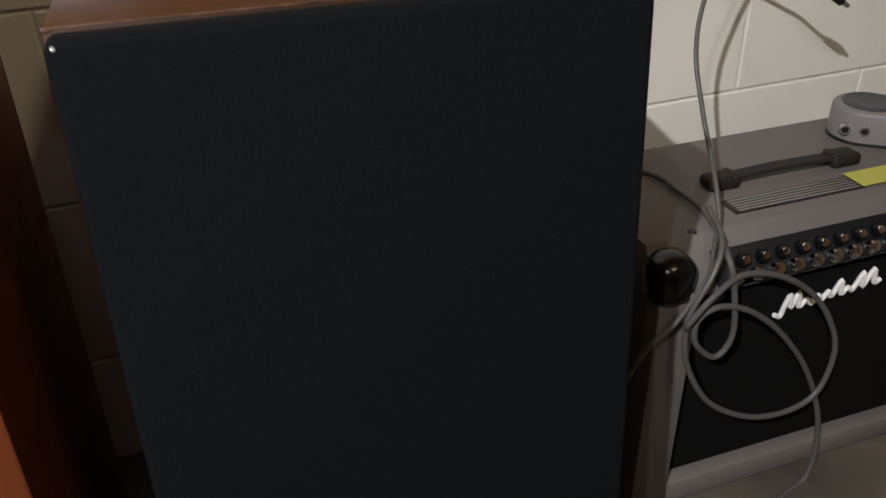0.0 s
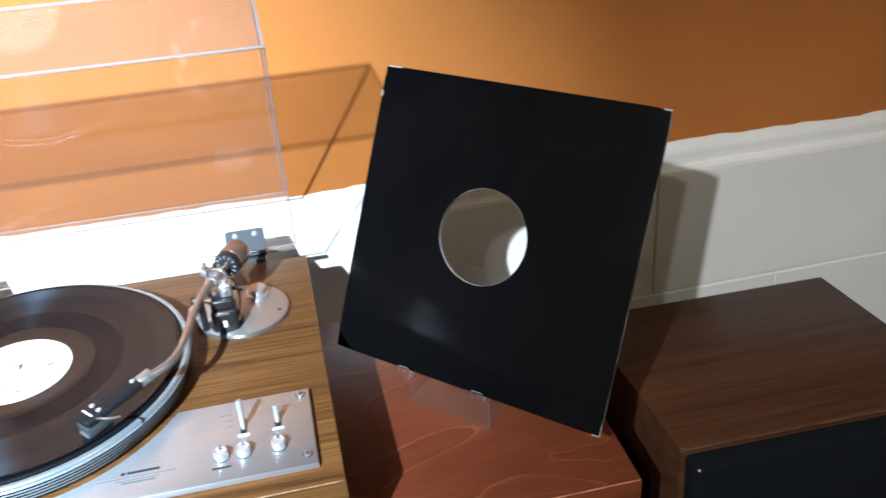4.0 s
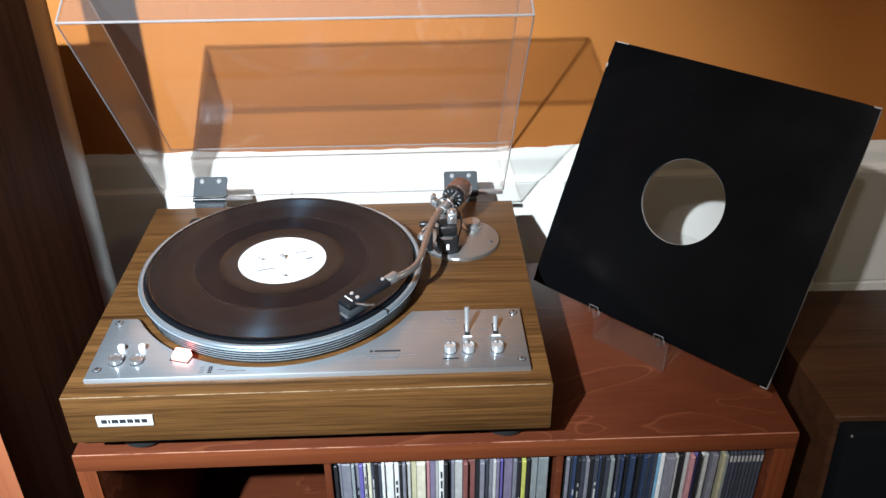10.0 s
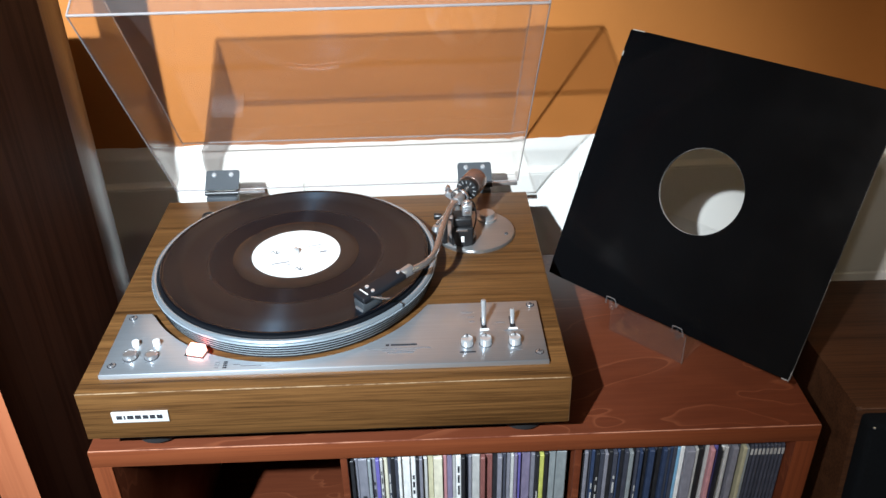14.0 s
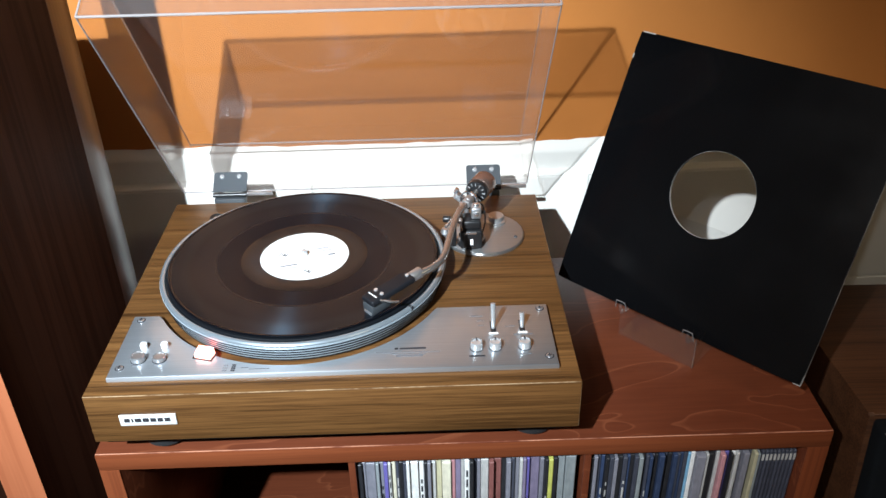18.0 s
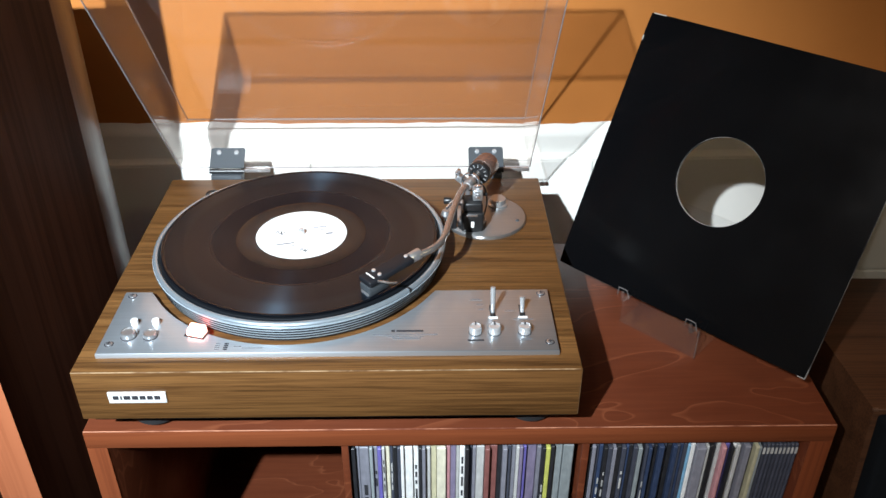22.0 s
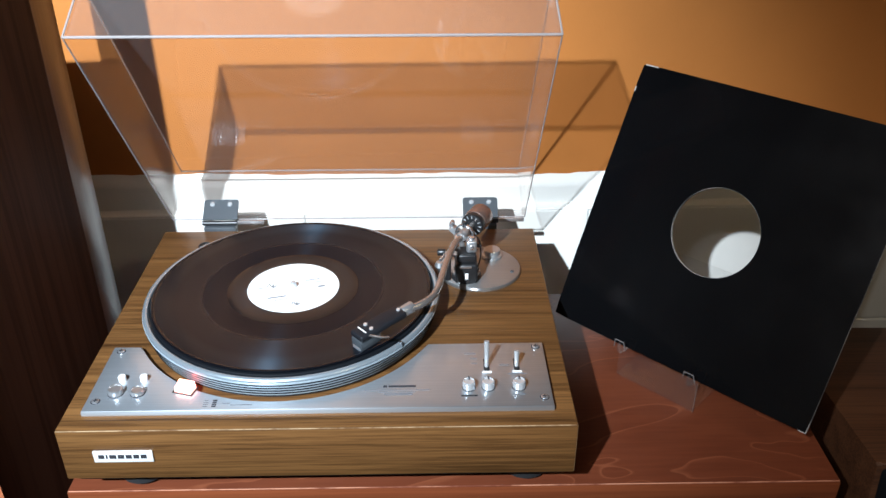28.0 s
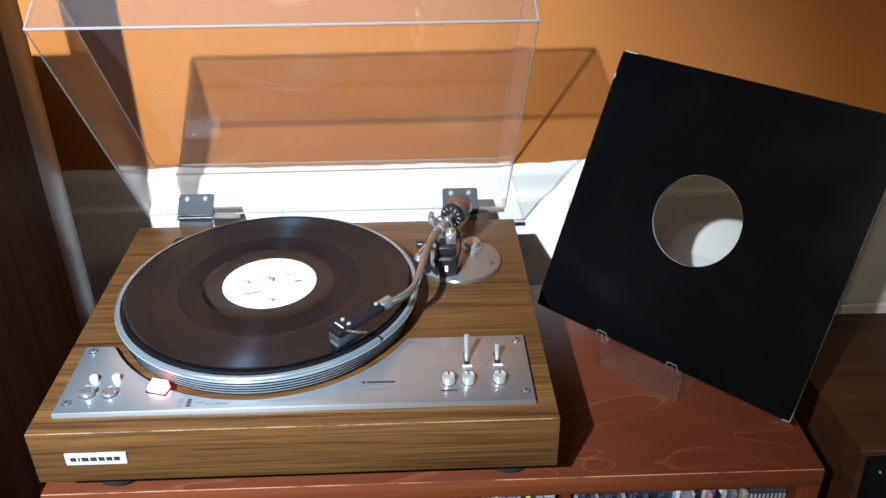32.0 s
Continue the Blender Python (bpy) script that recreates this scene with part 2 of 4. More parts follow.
def vinyl():
    """Black pressed vinyl with fine circular grooves and broader track bands."""
    m = material("black_vinyl", (0.0030, 0.0034, 0.0056), 0.45, 0, 0.34)
    base(m)["Coat Weight"].default_value, base(m)["Coat Roughness"].default_value = 0.22, 0.03
    base(m)["Anisotropic"].default_value, base(m)["Anisotropic Rotation"].default_value = 0.97, 0.25
    base(m)["Specular Tint"].default_value, base(m)["Coat Tint"].default_value = (0.46, 0.74, 1.0, 1), (0.8, 0.92, 1.0, 1)
    tang = node(m, "ShaderNodeTangent")
    tang.direction_type, tang.axis = "RADIAL", "Z"
    join(m, tang.outputs[0], base(m)["Tangent"])
    v = coords(m)
    ln = node(m, "ShaderNodeVectorMath")
    ln.operation = "LENGTH"
    join(m, v, ln.inputs[0])
    wave = node(m, "ShaderNodeMath")
    wave.operation = "MULTIPLY"
    wave.inputs[1].default_value = 9000.0
    join(m, ln.outputs["Value"], wave.inputs[0])
    sine = node(m, "ShaderNodeMath")
    sine.operation = "SINE"
    join(m, wave.outputs[0], sine.inputs[0])
    bump(m, sine.outputs[0], 0.05, 0.00005)
    band = node(m, "ShaderNodeMapRange")
    band.inputs["From Min"].default_value, band.inputs["From Max"].default_value = 0.05, 0.151
    join(m, ln.outputs["Value"], band.inputs["Value"])
    rr = ramp(m, band.outputs[0], [(0.0, (0.12,) * 3), (0.18, (0.16,) * 3), (0.22, (0.30,) * 3), (0.46, (0.30,) * 3), (0.48, (0.18,) * 3), (0.50, (0.31,) * 3), (0.96, (0.36,) * 3), (1.0, (0.12,) * 3)])
    join(m, rr, base(m)["Roughness"])
    join(m, ramp(m, band.outputs[0], [(0.46, (0.12,) * 3), (0.50, (0.34,) * 3), (0.74, (0.38,) * 3), (0.84, (0.70,) * 3)]), base(m)["Specular IOR Level"])
    return m


VINYL = vinyl()
RUN_OUT = material("polished_vinyl", (0.0024, 0.0029, 0.0046), 0.10, 0, 0.4)
base(RUN_OUT)["Specular Tint"].default_value = (0.66, 0.86, 1.0, 1)
base(RUN_OUT)["Coat Weight"].default_value = 0.1


def label_paper():
    m = material("white_record_label", (0.80, 0.80, 0.79), 0.5)
    n = noise_of(m, coords(m), 70, 3)
    join(m, ramp(m, n, [(0.3, (0.70, 0.70, 0.70)), (0.6, (0.82, 0.82, 0.81))]), base(m)["Base Color"])
    return m


LABEL = label_paper()


def card_black():
    m = material("black_card", (0.0019, 0.0021, 0.0026), 0.2, 0, 0.5)
    n = noise_of(m, coords(m), 6, 5)
    join(m, ramp(m, n, [(0.35, (0.12,) * 3), (0.7, (0.19,) * 3)]), base(m)["Roughness"])
    bump(m, noise_of(m, coords(m), 350, 4), 0.08, 0.0004)
    return m


CARD = card_black()


def acrylic(name, tint, gloss=1.0, clear=0.95, dust=0.03):
    """Clear acrylic: lets light straight through and mirrors by the angle of view."""
    m = bpy.data.materials.new(name)
    m.use_nodes = True
    t = m.node_tree
    t.nodes.remove(t.nodes["Principled BSDF"])
    out = t.nodes["Material Output"]
    see, shine = t.nodes.new("ShaderNodeBsdfTransparent"), t.nodes.new("ShaderNodeBsdfGlossy")
    blend, facing = t.nodes.new("ShaderNodeMixShader"), t.nodes.new("ShaderNodeLayerWeight")
    facing.inputs["Blend"].default_value = 0.5
    see.inputs["Color"].default_value = (*(c * clear for c in tint), 1)
    shine.inputs["Roughness"].default_value = 0.02
    shine.inputs["Color"].default_value = (gloss, gloss, gloss, 1)
    steep, share = t.nodes.new("ShaderNodeMath"), t.nodes.new("ShaderNodeMath")
    steep.operation, steep.inputs[1].default_value = "POWER", 5.0
    share.operation, share.inputs[1].default_value, share.inputs[2].default_value = "MULTIPLY_ADD", 0.92, 0.035
    join(m, facing.outputs["Facing"], steep.inputs[0])
    join(m, steep.outputs[0], share.inputs[0])
    join(m, share.outputs[0], blend.inputs[0])
    join(m, see.outputs[0], blend.inputs[1])
    join(m, shine.outputs[0], blend.inputs[2])
    film, dusty = t.nodes.new("ShaderNodeBsdfDiffuse"), t.nodes.new("ShaderNodeMixShader")
    film.inputs["Color"].default_value = (0.82, 0.75, 0.74, 1)
    dusty.inputs[0].default_value = dust
    join(m, blend.outputs[0], dusty.inputs[1])
    join(m, film.outputs[0], dusty.inputs[2])
    join(m, dusty.outputs[0], out.inputs["Surface"])
    return m


ACRYLIC = acrylic("clear_acrylic", (1.0, 0.985, 0.975), 1.0, 0.958, 0.026)
EASEL_ACRYLIC = acrylic("thin_clear_acrylic", (1, 1, 1), 1.0, 0.97, 0.006)
EASEL_EDGE = acrylic("easel_cut_edge", (0.8, 0.8, 0.8), 1.0, 0.7, 0.12)
ACRYLIC_EDGE = acrylic("acrylic_cut_edge", (0.8, 0.78, 0.76), 1.0, 0.6, 0.26)


def worn(name, bare, kept, scale=22.0):
    """An edge worn through in patches: bare wood showing between lengths that kept their finish."""
    m = material(name, bare, 0.5)
    n = noise_of(m, coords(m), scale, 4, 0.7)
    join(m, ramp(m, n, [(0.40, kept), (0.56, bare)]), base(m)["Base Color"])
    return m


CARD_EDGE = worn("worn_card_edge", (0.34, 0.32, 0.30), (0.05, 0.048, 0.046), 14)
# PALE_EDGE and PALE_RED hold the edge highlight in their bare colour, besides wear
PALE_EDGE = worn("patchy_pale_wood", (0.34, 0.23, 0.13), (0.11, 0.052, 0.018))
WORN_WALNUT = worn("worn_walnut", (0.15, 0.08, 0.05), (0.045, 0.02, 0.010), 30)
PALE_RED = worn("patchy_red_wood", (0.46, 0.20, 0.12), (0.15, 0.036, 0.016), 16)


def glowing(name, colour, strength):
    m = material(name, colour, 0.4)
    base(m)["Emission Color"].default_value = (*colour, 1)
    base(m)["Emission Strength"].default_value = strength
    return m


STROBE = glowing("red_neon_window", (1.0, 0.42, 0.34), 4.0)


# ---- building helpers ----
ORG = {}


def thing(name, at, label, category, group="", kind="", turn=(0, 0, 0)):
    """An empty at the base of a thing. Unturned things take their parts in world metres, turned ones in their own."""
    ob = new(name)
    ob.empty_display_size = 0.05
    ob.matrix_world = pose(*at, *turn)
    ORG[ob.name] = Vector((0, 0, 0)) if any(turn) else Vector(at)
    return tagged(ob, label, category, group, kind)


def part(name, bm, mat, parent, label="", smooth=True):
    """Links a bmesh as one mesh object under a thing or a part."""
    org = ORG[parent.name]
    bmesh.ops.translate(bm, verts=bm.verts, vec=-org)
    me = bpy.data.meshes.new(name)
    bm.to_mesh(me)
    bm.free()
    me.materials.append(mat)
    ob = new(name, me)
    if smooth:
        me.polygons.foreach_set("use_smooth", [True] * len(me.polygons))
        me.set_sharp_from_angle(angle=radians(35))
    ob.parent = parent
    ORG[ob.name] = org
    return tagged(ob, label) if label else ob


def solid(name, bm, mat, label, category, kind="", group=""):
    """A thing that is one mesh."""
    me = bpy.data.meshes.new(name)
    bm.to_mesh(me)
    bm.free()
    me.materials.append(mat)
    me.polygons.foreach_set("use_smooth", [True] * len(me.polygons))
    me.set_sharp_from_angle(angle=radians(35))
    ob = new(name, me)
    ORG[ob.name] = Vector((0, 0, 0))
    return tagged(ob, label, category, group, kind)


def box(x0, x1, y0, y1, z0, z1, bevel=0.0, seg=2, into=None):
    bm = into or bmesh.new()
    m = Matrix.Translation(((x0 + x1) / 2, (y0 + y1) / 2, (z0 + z1) / 2)) @ Matrix.Diagonal((x1 - x0, y1 - y0, z1 - z0, 1))
    made = bmesh.ops.create_cube(bm, size=1, matrix=m)["verts"]
    if bevel:
        edges = list({e for v in made for e in v.link_edges})
        bmesh.ops.bevel(bm, geom=edges, offset=bevel, segments=seg, profile=0.5, affect="EDGES")
    return bm


def prism(outline, z0, z1, bevel=0.0):
    """A flat outline, anticlockwise, raised from z0 to z1."""
    bm = bmesh.new()
    low = [bm.verts.new((x, y, z0)) for x, y in outline]
    high = [bm.verts.new((x, y, z1)) for x, y in outline]
    bm.faces.new(list(reversed(low)))
    top = bm.faces.new(high)
    n = len(low)
    for i in range(n):
        bm.faces.new((low[i], low[(i + 1) % n], high[(i + 1) % n], high[i]))
    if bevel:
        bmesh.ops.bevel(bm, geom=list(top.edges), offset=bevel, segments=2, profile=0.5, affect="EDGES")
    return bm


def lathe(profile, centre=(0, 0, 0), seg=64, closed=False):
    """A profile of (radius, height) turned about the upright axis through centre."""
    bm = bmesh.new()
    rings = []
    for r, h in profile:
        if r < 1e-6:
            rings.append([bm.verts.new((centre[0], centre[1], centre[2] + h))])
        else:
            rings.append([bm.verts.new((centre[0] + r * math.cos(2 * math.pi * i / seg), centre[1] + r * math.sin(2 * math.pi * i / seg), centre[2] + h)) for i in range(seg)])
    pairs = list(zip(rings, rings[1:])) + ([(rings[-1], rings[0])] if closed else [])
    for a, b in pairs:
        for i in range(seg):
            j = (i + 1) % seg
            if len(a) == 1 and len(b) == 1:
                continue
            if len(a) == 1:
                bm.faces.new((a[0], b[j], b[i]))
            elif len(b) == 1:
                bm.faces.new((a[i], a[j], b[0]))
            else:
                bm.faces.new((a[i], a[j], b[j], b[i]))
    bmesh.ops.recalc_face_normals(bm, faces=bm.faces)
    return bm


def rod(a, b, r0, r1=None, seg=20, bevel=0.0):
    """A round bar from a to b."""
    a, b = Vector(a), Vector(b)
    bm = bmesh.new()
    m = Matrix.Translation((a + b) / 2) @ (b - a).to_track_quat("Z", "Y").to_matrix().to_4x4()
    bmesh.ops.create_cone(bm, cap_ends=True, segments=seg, radius1=r0, radius2=r0 if r1 is None else r1, depth=(b - a).length, matrix=m)
    if bevel:
        rims = [e for e in bm.edges if len(e.link_faces) == 2 and any(len(f.verts) > 4 for f in e.link_faces)]
        bmesh.ops.bevel(bm, geom=rims, offset=bevel, segments=2, profile=0.5, affect="EDGES")
    return bm


def smooth_line(points, steps=8):
    """A Catmull-Rom line through points."""
    p = [Vector(q) for q in points]
    p = [p[0] * 2 - p[1], *p, p[-1] * 2 - p[-2]]
    line = []
    for i in range(1, len(p) - 2):
        for k in range(steps):
            t = k / steps
            line.append(0.5 * (2 * p[i] + (p[i + 1] - p[i - 1]) * t + (2 * p[i - 1] - 5 * p[i] + 4 * p[i + 1] - p[i + 2]) * t * t + (3 * p[i] - p[i - 1] - 3 * p[i + 1] + p[i + 2]) * t ** 3))
    return [*line, p[-2]]


def tube(points, r, seg=10, steps=8, ends=None):
    """A round tube along a smooth line; ends: its radius at the end."""
    line = smooth_line(points, steps)
    bm = bmesh.new()
    rings, up = [], Vector((0, 0, 1))
    for i, c in enumerate(line):
        d = (line[min(i + 1, len(line) - 1)] - line[max(i - 1, 0)]).normalized()
        side = d.cross(up)
        side = side.normalized() if side.length > 1e-3 else Vector((1, 0, 0))
        over = side.cross(d)
        up = over
        rr = r if ends is None else r + (ends - r) * i / (len(line) - 1)
        rings.append([bm.verts.new(c + rr * (math.cos(2 * math.pi * k / seg) * side + math.sin(2 * math.pi * k / seg) * over)) for k in range(seg)])
    for a, b in zip(rings, rings[1:]):
        for k in range(seg):
            bm.faces.new((a[k], a[(k + 1) % seg], b[(k + 1) % seg], b[k]))
    bm.faces.new(list(reversed(rings[0])))
    bm.faces.new(rings[-1])
    bmesh.ops.recalc_face_normals(bm, faces=bm.faces)
    return bm


def turned(bm, m):
    bmesh.ops.transform(bm, matrix=m, verts=bm.verts)
    return bm


# ---- the room ----
LEAN = radians(1.15)  # the block courses climb slightly to the right
WALL_TURN = math.atan(-0.01626)
WALL_M = Matrix.Translation((0, 0.4896, 0)) @ Matrix.Rotation(WALL_TURN, 4, "Z") @ Matrix.Rotation(-LEAN, 4, "Y")
LEDGE = 0.8046
COURSE = [-0.064, 0.140, 0.347, 0.5525, 0.7520]

core = solid("wall_north", turned(box(-1.6, 3.2, 0.0030, 0.20, -0.30, 0.7505), WALL_M), WHITE_BLOCK, "white-painted concrete block lower wall with shallow joints", "wall", "structure")
solid("wall_north_upper", turned(box(-1.6, 3.2, 0.0222, 0.20, 0.7515, 2.7), WALL_M), ORANGE, "orange-painted smooth upper wall above the white blocks", "wall", "structure")
solid("floor", box(-1.6, 3.2, -3.0, 0.6, -0.1, 0.0), FLOOR, "grey-brown bare concrete basement floor", "floor", "structure")
solid("ceiling", box(-1.6, 3.2, -3.0, 0.7, 2.45, 2.55), CEILING, "plain pale basement ceiling", "ceiling", "structure")
solid("wall_west", box(-1.75, -1.6, -3.0, 0.6, 0, 2.45), CEILING, "plain pale side wall", "wall", "structure")
solid("wall_east", box(3.2, 3.35, -3.0, 0.6, 0, 2.45), WHITE_BLOCK, "plain white side wall", "wall", "structure")
solid("wall_south", box(-1.6, 3.2, -3.15, -3.0, 0, 2.45), CEILING, "plain pale rear wall", "wall", "structure")

# set-back thin course with a rounded shelf below it and an uneven painted lip above
lip = bmesh.new()
rows_of = []
for i in range(240):
    x = -0.9 + i * 0.0135
    wob = 0.0030 * noise.noise((x * 9, 0, 3)) + 0.0016 * noise.noise((x * 37, 2, 0))
    dip = 0.0010 * noise.noise((x * 14, 5, 1))
    top = LEDGE - 0.0165 * x
    rows_of.append([lip.verts.new((x, y, z)) for y, z in ((0.018, 0.7500), (0.0010, 0.7500), (0.0002, 0.7515 + dip), (0.0014, 0.7534 + dip), (0.0088, 0.7562 + dip), (0.0108, 0.7582 + dip), (0.0115, 0.7640), (0.0112, top - 0.0150), (0.0116, top - 0.0105 + dip), (0.0150, top - 0.0050 + wob * 0.6), (0.0196, top + wob), (0.0212, top + 0.0030 + wob * 1.5), (0.0255, top + 0.0034 + wob * 1.5))])
for a, b in zip(rows_of, rows_of[1:]):
    for k in range(len(a) - 1):
        lip.faces.new((a[k], b[k], b[k + 1], a[k + 1]))
bmesh.ops.recalc_face_normals(lip, faces=lip.faces)
solid("trim", turned(lip, WALL_M), WHITE_BLOCK, "thin set-back white block course ending in an uneven paint lip", "trim", "structure")

# ---- record cabinet ----
CAB_TOP = 0.684
cab = thing("record_cabinet", (0.369, 0.23, 0), "cherry-stained plywood record cabinet with open cubbies, on the floor", "cabinet")
CX0, CX1, CY0, CY1 = -0.0195, 0.7575, 0.026, 0.381
part("top_board", box(CX0, CX1, CY0, CY1, CAB_TOP - 0.0225, CAB_TOP, 0.0012), CHERRY, cab)
# pale rod paints the bevel's highlight along the front, mixed with wear
part("edge_line", rod((CX0 + 0.001, CY0 + 0.0001, CAB_TOP - 0.0002), (CX1 - 0.001, CY0 + 0.0001, CAB_TOP - 0.0002), 0.0006, None, 8), PALE_RED, cab, "pale front edge")
part("side_panel", box(CX0, CX0 + 0.0215, CY0 + 0.0005, CY1, 0.0, CAB_TOP - 0.0228, 0.001), CHERRY, cab)
part("side_panel", box(CX1 - 0.0235, CX1, CY0 + 0.0005, CY1, 0.0, CAB_TOP - 0.0228, 0.001), CHERRY, cab)
part("edge_band", box(CX0 + 0.0004, CX1 - 0.0004, CY0 - 0.0012, CY0 - 0.0001, CAB_TOP - 0.0222, CAB_TOP - 0.0010, 0.0004), CHERRY_BAND, cab)
for x0, x1 in ((CX0 + 0.0003, CX0 + 0.0212), (CX1 - 0.0232, CX1 - 0.0003)):
    part("edge_band", box(x0, x1, CY0 - 0.0010, CY0 + 0.0004, 0.0, CAB_TOP - 0.0230, 0.0004), CHERRY_POST, cab)
part("back_panel", box(CX0 + 0.022, CX1 - 0.024, CY1 - 0.008, CY1 - 0.001, 0.02, CAB_TOP - 0.023), CHERRY, cab)
part("middle_board", box(CX0 + 0.022, CX1 - 0.024, CY0 + 0.003, CY1 - 0.009, 0.300, 0.320, 0.001), CHERRY, cab)
part("bottom_board", box(CX0 + 0.022, CX1 - 0.024, CY0 + 0.003, CY1 - 0.009, 0.003, 0.020, 0.001), CHERRY, cab)
for x in (0.2425, 0.4965):
    part("divider", box(x, x + 0.0075, CY0 + 0.004, CY1 - 0.0095, 0.3204, CAB_TOP - 0.0232, 0.0008), CHERRY, cab)
    part("divider", box(x, x + 0.0075, CY0 + 0.004, CY1 - 0.0095, 0.0204, 0.2996, 0.0008), CHERRY, cab)

# ---- turntable ----
PT = 0.785  # top of the plinth
DEEP = 0.383
deck = thing("turntable", (0.24, 0.19, CAB_TOP), "vintage walnut direct-drive turntable with raised clear lid, on the record cabinet", "turntable")
plinth = part("plinth", box(0, 0.48, 0, DEEP, PT - 0.0585, PT, 0.0011), WALNUT, deck, "walnut-veneered plinth with pale edges")
part("base_board", box(0.008, 0.472, 0.008, DEEP - 0.008, PT - 0.0665, PT - 0.0588), BLACK_PLASTIC, deck)
for x, y in ((0.052, 0.054), (0.440, 0.054), (0.050, 0.335), (0.442, 0.335)):
    part("foot", lathe([(0, 0), (0.018, 0), (0.024, 0.005), (0.025, 0.016), (0.020, 0.022), (0.013, 0.024), (0.013, 0.0342), (0, 0.0342)], (x, y, CAB_TOP), 36), RUBBER, deck, "black rubber foot")
# plinth edge rods: highlight put into the colour together with wear
part("edge_line", rod((0.001, 0.0001, PT - 0.0002), (0.479, 0.0001, PT - 0.0002), 0.00055, None, 8), PALE_EDGE, plinth, "pale front edge")
part("edge_line", rod((0.4799, 0.001, PT - 0.0577), (0.4799, 0.001, PT - 0.001), 0.0004, None, 8), PALE_EDGE, plinth)
badge = part("badge", box(0.0305, 0.0855, -0.0018, 0.0001, 0.7485, 0.7615, 0.0004), SILVER, deck, "silver maker's plate")
x = 0.0350
for wide in (0.0056, 0.0018, 0.0064, 0.0060, 0.0056, 0.0054, 0.0056):
    part("mark", box(x, x + wide, -0.0021, -0.0017, 0.7530, 0.7577, 0.0003), INK, badge)
    x += wide + 0.0014

SPX, SPY = 0.1942, 0.1978  # spindle
GAP = 0.1665
arc = []
a0, a1 = math.pi + math.asin((SPY - 0.121) / GAP), 2 * math.pi - math.asin((SPY - 0.121) / GAP)
for i in range(41):
    a = a0 + (a1 - a0) * i / 40
    arc.append((SPX + GAP * math.cos(a), SPY + GAP * math.sin(a)))
outline = [(0.018, 0.0205), (0.4605, 0.0205), (0.4605, 0.1215), *reversed(arc), (0.018, 0.1215)]
panel = part("control_panel", prism(outline, PT + 0.0002, PT + 0.0062, 0.0016), ALUMINIUM, deck, "brushed aluminium control panel")
PZ = PT + 0.0062


def round_knob(x, y, r, h, mat=SATIN, name="knob"):
    part("dial_ring", lathe([(0, 0), (r * 1.08, 0), (r * 1.07, 0.0006), (0, 0.0006)], (x, y, PZ), 28), INK, panel)
    return part(name, lathe([(0, 0.0006), (r, 0.0006), (r, h * 0.75), (r * 0.93, h * 0.95), (r * 0.8, h), (r * 0.74, h * 0.86), (0, h * 0.84)], (x, y, PZ), 28), mat, panel)


for x, y in ((0.0275, 0.0345), (0.0275, 0.1135), (0.4525, 0.0330), (0.4525, 0.1135)):
    part("screw_recess", lathe([(0, 0), (0.0046, 0), (0.0044, 0.0003), (0, 0.0003)], (x, y, PZ - 0.0001), 24), INK, panel)
    screw = part("screw", lathe([(0, 0), (0.0036, 0), (0.0034, 0.0009), (0.0022, 0.0013), (0, 0.0014)], (x, y, PZ + 0.0001), 18), SATIN, panel)
    part("slot", box(x - 0.0022, x + 0.0022, y - 0.0005, y + 0.0005, PZ + 0.0013, PZ + 0.0018), INK, screw)
    part("slot", box(x - 0.0005, x + 0.0005, y - 0.0022, y + 0.0022, PZ + 0.00135, PZ + 0.00185), INK, screw)
round_knob(0.0430, 0.0465, 0.0072, 0.0065)
round_knob(0.0640, 0.0460, 0.0066, 0.0050)
for x in (0.0435, 0.0645):
    part("push_button", lathe([(0, 0), (0.0037, 0), (0.0038, 0.0046), (0.0034, 0.0053), (0, 0.0054)], (x, 0.0660, PZ), 20), SILVER, panel, "bright white-topped push button")
for x in (0.3810, 0.3998, 0.4295):
    k = round_knob(x, 0.0485, 0.0062, 0.0085, SCREW)
    part("pointer", box(x - 0.0006, x + 0.0006, 0.0485 + 0.0012, 0.0485 + 0.0056, PZ + 0.0084, PZ + 0.0092), INK, k)
part("mark", box(0.3730, 0.3890, 0.0352, 0.0372, PZ - 0.0001, PZ + 0.0003), INK, panel)
for x, y, tall, lean in ((0.4000, 0.0830, 0.0270, 0.004), (0.4300, 0.0835, 0.0150, 0.003)):
    part("slot", box(x - 0.0028, x + 0.0028, y - 0.009, y + 0.010, PZ - 0.0001, PZ + 0.0004, 0.0001), BLACK_PLASTIC, panel)
    part("lever", tube([(x, y - 0.002, PZ), (x, y, PZ + tall * 0.5), (x, y + lean, PZ + tall)], 0.0021, 12, 6, 0.0026), SCREW, panel, "upright chrome lever")
    part("stop_plate", box(x - 0.0046, x + 0.0046, y - 0.0120, y - 0.0098, PZ - 0.0001, PZ + 0.0006), WHITE_PLASTIC, panel)
